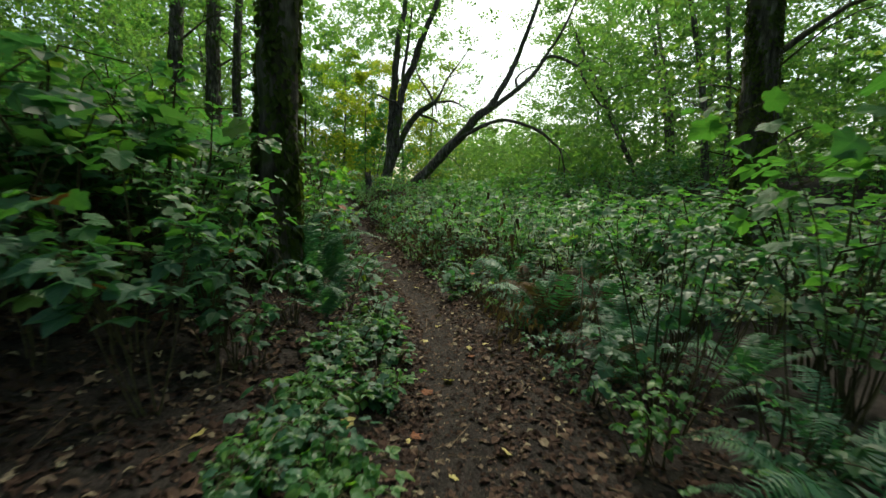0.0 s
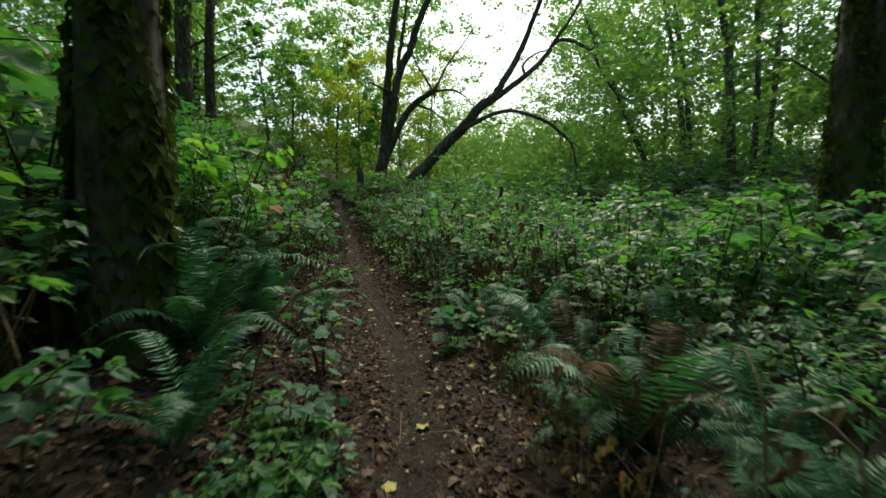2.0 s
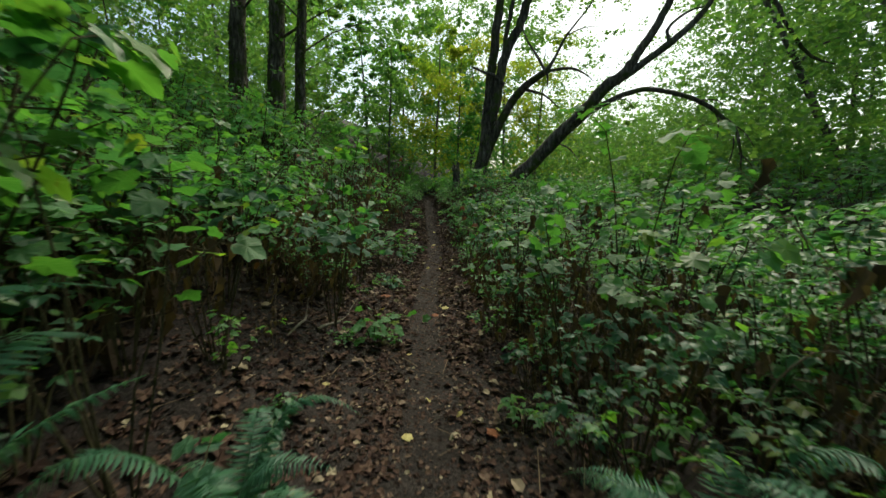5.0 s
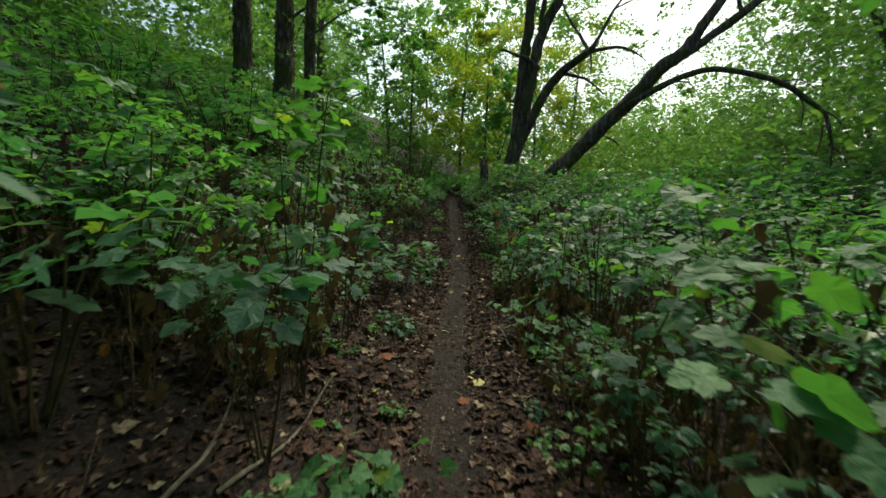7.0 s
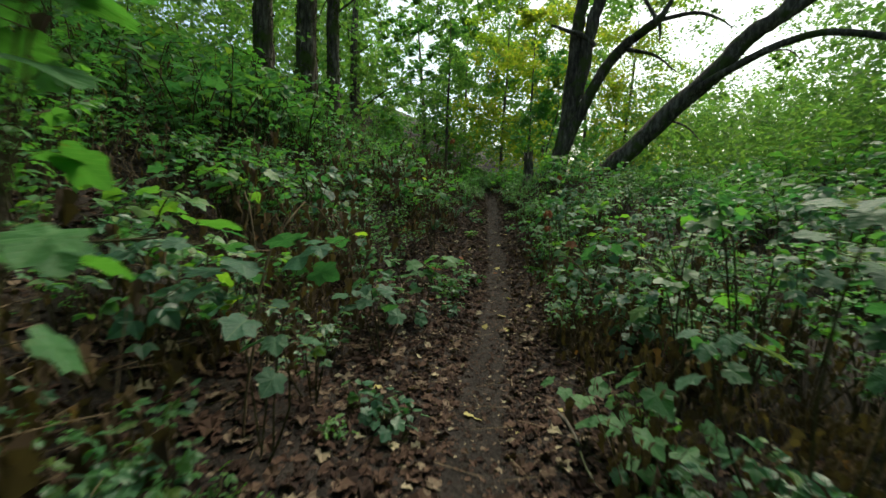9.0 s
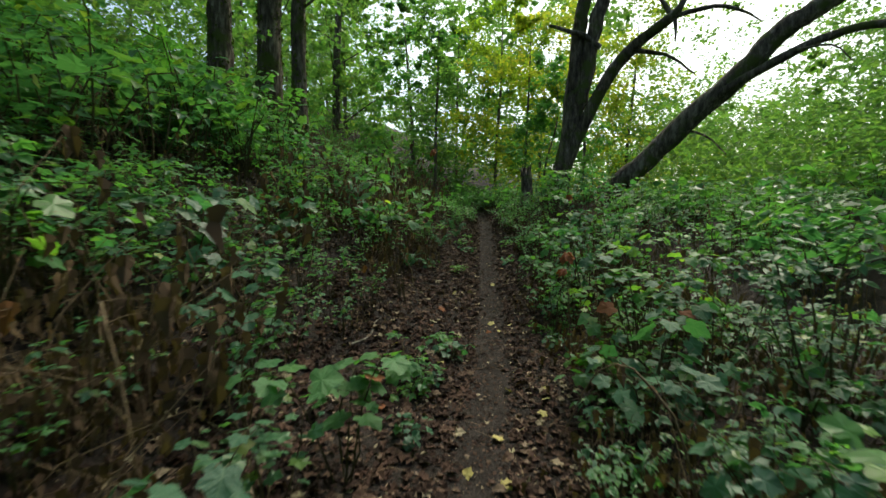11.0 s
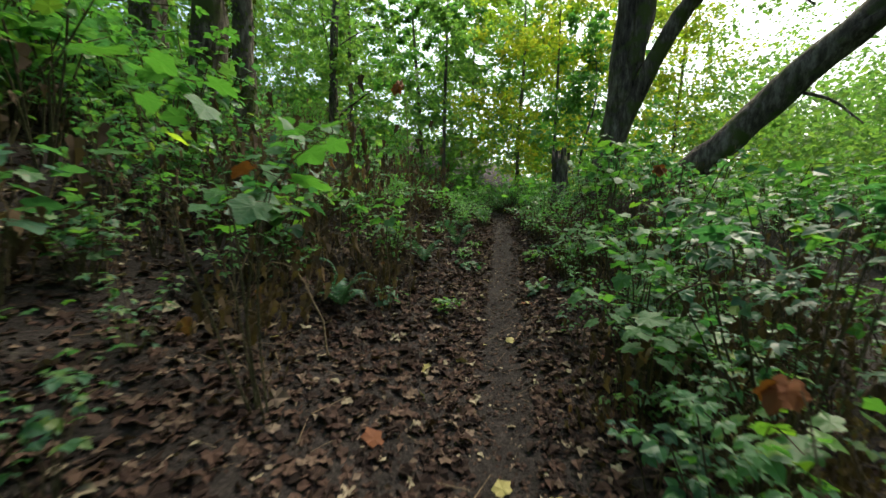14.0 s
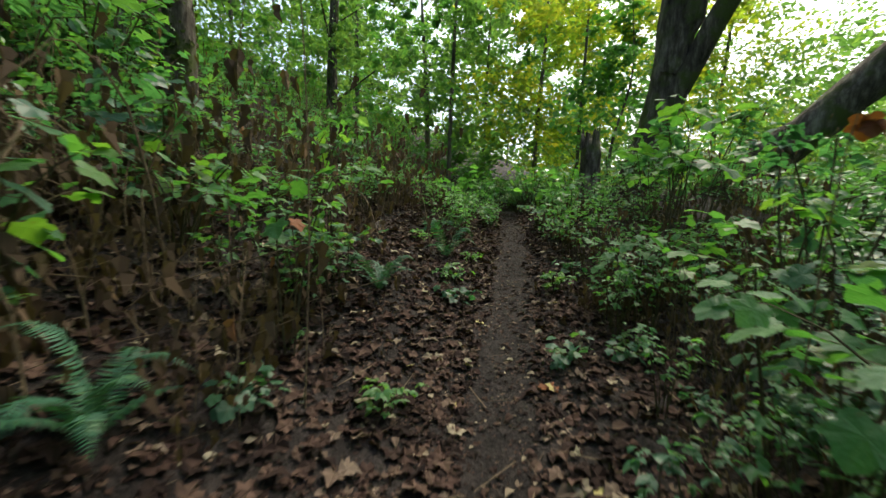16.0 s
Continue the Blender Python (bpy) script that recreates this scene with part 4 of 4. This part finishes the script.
# plants that lean in over the path, leaf by leaf: place, height, canes, leaf
for kind, x, y, h, n, size, mat in (
        ("three", -1.45, 1.9, 1.0, 5, .19, SHRUB), ("three", -1.45, 2.5, 1.1, 5, .17, SHRUB), ("lobed", -1.8, 2.3, 1.4, 4, .17, BRIGHT), ("three", -2.1, 2.0, .9, 5, .18, SHRUB), ("lobed", 2.0, 2.1, 2.4, 5, .2, BRIGHT),
        ("three", 1.1, 3.05, .45, 4, .09, SHRUB), ("three", 1.85, 3.1, .5, 4, .09, SHRUB), ("lobed", -.72, 4.25, .46, 5, .15, SHRUB), ("lobed", -.9, 5.3, .6, 4, .14, SHRUB), ("lobed", -1.2, 6.3, .6, 4, .15, SHRUB), ("lobed", .2, 6.2, .5, 4, .16, SHRUB),
        ("lobed", -1.8, 6.6, 2.1, 6, .17, BRIGHT), ("lobed", -2.4, 9.5, 2.1, 6, .17, BRIGHT), ("lobed", -2.15, 8.9, 1.25, 5, .17, SHRUB), ("lobed", .05, 8.7, 1.7, 4, .17, BRIGHT), ("lobed", .4, 9.0, 2.5, 5, .18, BRIGHT), ("three", -2.3, 7.6, 1.6, 5, .16, SHRUB), ("lobed", -.4, 9.5, 1.5, 3, .15, SHRUB), ("lobed", .1, 10, 2.1, 5, .18, BRIGHT),
        ("lobed", -1.75, 8.95, .36, 4, .15, BRIGHT), ("lobed", -2.75, 10.6, 1.1, 4, .18, SHRUB), ("lobed", -1.15, 11.6, .6, 4, .18, BRIGHT), ("lobed", -.5, 11.2, 1.7, 5, .16, SHRUB), ("lobed", -3.05, 12.1, .8, 4, .17, SHRUB),
        ("lobed", -3.2, 13.1, .9, 5, .19, BRIGHT), ("lobed", -4.2, 13.4, .95, 4, .18, SHRUB), ("lobed", -1.55, 14.2, .95, 5, .19, SHRUB), ("lobed", -1.5, 15.2, 1.3, 5, .17, SHRUB), ("lobed", -1.8, 14.7, .55, 4, .15, BRIGHT),
        ("lobed", -4.4, 16.0, 1.8, 5, .17, BRIGHT), ("lobed", -2.75, 17.3, 1.0, 5, .16, BRIGHT), ("lobed", -2.9, 18.4, 1.1, 5, .16, BRIGHT), ("lobed", -2.45, 18.9, 1.5, 5, .17, SHRUB), ("lobed", -2.6, 17.9, .75, 4, .15, SHRUB), ("lobed", -3.5, 20.2, .9, 4, .15, BRIGHT),
        ("three", -3.45, 14.3, .42, 5, .125, BRIGHT), ("lobed", -5.1, 18.2, 1.1, 4, .15, BRIGHT)):
    b = bush("thimbleberry_bush" if kind == "lobed" else "bramble", THIMBLE if kind == "lobed" else SALMON, kind, h, n, .34 + .16 * h, size * .74, mat, True, bare=.3 if h < .7 else .55)
    b.matrix_basis = at_ground(x, y, 0, 1, .02)

# russet leaves that hang withered on their stalks
for x, y, z, turn in ((-2.3, 16.0, .85, 20), (-2.15, 15.2, 1.15, 140), (-2.75, 19.0, 1.55, 250), (-4.75, 18.0, 2.1, 70)):
    stalk = new("dry_maple_shoot")
    s = Soup()
    pts = spline([(0, 0, -.05), (.03, .02, z * .5), (.0, .08, z), (-.03, .14, z + .02)], 9)
    s.tube(pts, [.005, .0035, .0015], 5)
    part("stem", s, DRY, stalk)
    for k in range(4):
        s = Soup()
        a = k * 1.6
        d = np.array([math.cos(a), math.sin(a), -1.1])
        s.leaves(LOBED, pts[8 - k // 2], d, (math.cos(a), math.sin(a), .5), .08 + .015 * (k % 3))
        part("leaf", s, RUSSET, stalk)
    stalk.matrix_basis = at_ground(x, y, turn, 1, 0)
    tagged(stalk, "thin shoot with hanging russet maple leaves", "dead plant", "russet shoots")

# ---- ferns ----
for k, (x, y, s, n) in enumerate(FERNS):
    fern(x, y, s, n, 5 if k == 0 else 2 if k in (1, 2, 14) else 0, 16 if k == 0 else 24 if x < -1.4 and y < 7 else 6)

# ---- broken stump by the maple ----
stump = new("tree_stump")
s = Soup()
s.tube(np.array([(0, 0, -.2), (.02, 0, .3), (.0, .03, .7), (.05, 0, 1.0), (.03, .02, 1.25)]), [.3, .22, .19, .2, .13], 10, .12)
part("trunk", s, BARK, stump, smooth=True)
s = Soup()
for a in range(7):
    d = np.array([math.cos(a * .9), math.sin(a * .9), 0])
    s.tube([d * .13 + [0, 0, 1.1], d * .14 + [0, 0, 1.3 + .12 * rng.uniform()], d * .17 + [0, 0, 1.4 + .25 * rng.uniform()]], [.05, .03, .008], 5, .1)
part("splintered_top", s, BARK, stump, smooth=True)
stump.matrix_basis = at_ground(-4.6, 24.7)
tagged(stump, "dark broken tree stump with a splintered top", "stump")

# ---- litter and small growth on the ground ----
def litter(name, label, count, u0, u1, y0, y1, sizes, mat, template, lift=.007, tilt=.26):
    s = Soup()
    y = rng.uniform(y0, y1, count)
    x = path_x(y) + rng.uniform(u0, u1, count)
    z = land(x, y) + lift
    a = rng.uniform(0, 6.28, count)
    along = np.column_stack([np.cos(a), np.sin(a), tilt * rng.normal(size=count) * .5 + .1])
    up = np.array([0, 0, 1.0]) + tilt * rng.normal(size=(count, 3))
    s.leaves(template, np.column_stack([x, y, z]), along, up, rng.uniform(*sizes, count))
    ob = new(name, s.mesh(name, mat))
    return tagged(ob, label, "leaf litter", kind="stuff")


litter("leaf_litter", "brown dead leaves lying thick beside the footpath", 6500, -4.5, -.2, -1.5, 26, (.05, .11), LITTER, FALLEN_LEAF)
litter("leaf_litter", "brown dead leaves lying thick beside the footpath", 9000, -4.8, -.25, -1.5, 26, (.035, .08), LITTER, FALLEN_OVATE)
litter("leaf_litter", "brown dead leaves under the bushes along the path", 9000, .15, 2.8, -1.5, 26, (.04, .1), LITTER, FALLEN_OVATE)
litter("leaf_litter", "scattered crumbled leaves trodden into the path", 6500, -.42, .42, -1.5, 26, (.02, .06), LITTER, FALLEN_OVATE, .003, .15)
litter("leaf_litter", "small brown leaf fragments along the path's edge", 9000, -1.7, -.2, -1.5, 25, (.03, .08), LITTER, FALLEN_OVATE, .004, .22)
litter("leaf_litter", "small brown leaf fragments along the path's edge", 5000, .2, 1.1, -1.5, 25, (.03, .08), LITTER, FALLEN_OVATE, .004, .22)
litter("leaf_litter", "large curled maple leaves strewn beside the path", 4600, -2.2, -.2, 9, 25, (.045, .095), LITTER, FALLEN_LEAF, .012, .4)
litter("leaf_litter", "large curled maple leaves strewn beside the path", 2400, .22, 1.3, 9, 25, (.045, .09), LITTER, FALLEN_LEAF, .012, .4)
litter("leaf_litter", "small torn brown leaves covering the bank", 42000, -3.6, -.18, -1.5, 25, (.02, .055), LITTER, SMALL, .004, .4)
litter("leaf_litter", "brown dead leaves scattered up the wooded bank", 16000, -10, -3.4, 1, 24, (.04, .1), LITTER, FALLEN_OVATE, .01, .4)
litter("leaf_litter", "small torn brown leaves under the bushes", 16000, .18, 2.2, -1.5, 25, (.02, .055), LITTER, SMALL, .004, .4)
litter("crumbs", "fine crumbs of leaf and bark on the trodden soil", 16000, -.45, .45, -1.5, 25, (.008, .03), LITTER, SMALL, .003, .3)
litter("twigs", "thin dry twigs on the forest floor", 900, -2.5, 2, -1.5, 22, (.1, .3), DRY, (np.array([(0, 0, 0), (.012, 0, .012), (-.012, 0, .012), (.01, 1, .02), (.02, 1, .03), (-.0, 1, .035)]), np.array([(0, 1, 3), (1, 4, 3), (1, 2, 4), (2, 5, 4), (2, 0, 5), (0, 3, 5)])), .005, .2)

leaf_mesh = Soup()
leaf_mesh.leaves(LOBED_FLAT, (0, 0, .012), (0, 1, .05), (0, 0, 1), 1)
yellow_mesh = leaf_mesh.mesh("fallen_leaf", FALLEN)
russet_mesh = leaf_mesh.mesh("fallen_leaf", RUSSET)
for i in range(110):
    y = rng.uniform(.6, 20)
    u = rng.normal() * .75
    ob = new("fallen_leaf", yellow_mesh if i % 6 else russet_mesh)
    x = path_x(y) + u
    ob.matrix_basis = pose(x, y, float(land(x, y)) + .008, rng.normal() * 14, rng.normal() * 14, rng.uniform(0, 360)) @ Matrix.Scale(rng.uniform(.05, .095) * (1 if i % 6 else 1.4), 4)
    tagged(ob, "pale yellow fallen leaf on the dark soil" if i % 6 else "russet curled fallen maple leaf on the soil", "leaf", "fallen leaves")

# low ground plants
cover_kinds = [bush("ground_plant", "low clump of small bright green leaflets", "three", .2, 7, .26, .06, BRIGHT, category="plant"),
               bush("ground_plant", "low clump of small bright green leaflets", "three", .15, 7, .22, .05, BRIGHT, category="plant"),
               bush("ground_plant", "low clump of small soft green leaves", "lobed", .2, 5, .22, .07, SHRUB, category="plant")]
for _ in range(40):
    y = rng.uniform(1.6, 4.4)
    plant(pick(cover_kinds), path_x(y) + rng.uniform(-1.0, -.38), y, rng.uniform(.8, 1.4), 4)
for _ in range(60):
    y = rng.uniform(4, 22)
    plant(pick(cover_kinds), path_x(y) + rng.choice([-1, 1]) * rng.uniform(.36, 1.3), y, rng.uniform(.6, 1.2), 4)

# bare canes that arch over the bank, and fallen branches
for i in range(34):
    y = rng.uniform(1.2, 21)
    side = -1 if i % 3 else 1
    u = side * rng.uniform(.85, 2.4)
    h, ln, a = rng.uniform(.4, 1.2), rng.uniform(.5, 1.3), rng.uniform(0, 6.28)
    d = np.array([math.cos(a), math.sin(a) * .6, 0])
    s = Soup()
    pts = spline([(0, 0, -.05), d * ln * .25 + [0, 0, h * .75], d * ln * .65 + [0, 0, h], d * ln + [0, 0, h * rng.uniform(.4, .9)]], 12)
    s.tube(pts + rng.normal(size=pts.shape) * .006, [.008, .006, .0025], 5)
    cane = new("bare_cane")
    part("stem", s, DRY, cane, smooth=True)
    for q in (4, 6, 8, 10):
        s = Soup()
        e = pts[q] + rng.normal(size=3) * .09 + [0, 0, .05]
        s.tube([pts[q], (pts[q] + e) / 2 + [0, 0, .01], e], [.0025, .001], 4)
        part("side_twig", s, DRY, cane)
    x = float(path_x(y)) + u
    cane.matrix_basis = at_ground(x, y, 0, 1, 0)
    tagged(cane, "bare brown cane arching out of the undergrowth", "cane", "bare canes")
for i in range(12):
    y, u, a, ln = rng.uniform(.8, 20), rng.choice([-1, 1]) * rng.uniform(.55, 1.8), rng.uniform(0, 6.28), rng.uniform(.5, 1.4)
    x0 = float(path_x(y)) + u
    k = np.linspace(0, 1, 9)
    px_, py_ = x0 + np.cos(a) * ln * (k - .5) + .05 * np.sin(5 * k), y + np.sin(a) * ln * (k - .5)
    s = Soup()
    s.tube(np.column_stack([px_ - x0, py_ - y, land(px_, py_) + .012 + .01 * np.sin(9 * k)]), [.014, .011, .005], 6, .12)
    branch = new("fallen_branch", s.mesh("fallen_branch", GREY_BARK, True))
    branch.matrix_basis = pose(x0, y, 0)
    tagged(branch, "thin dead branch lying on the leaf litter", "branch", "fallen branches")
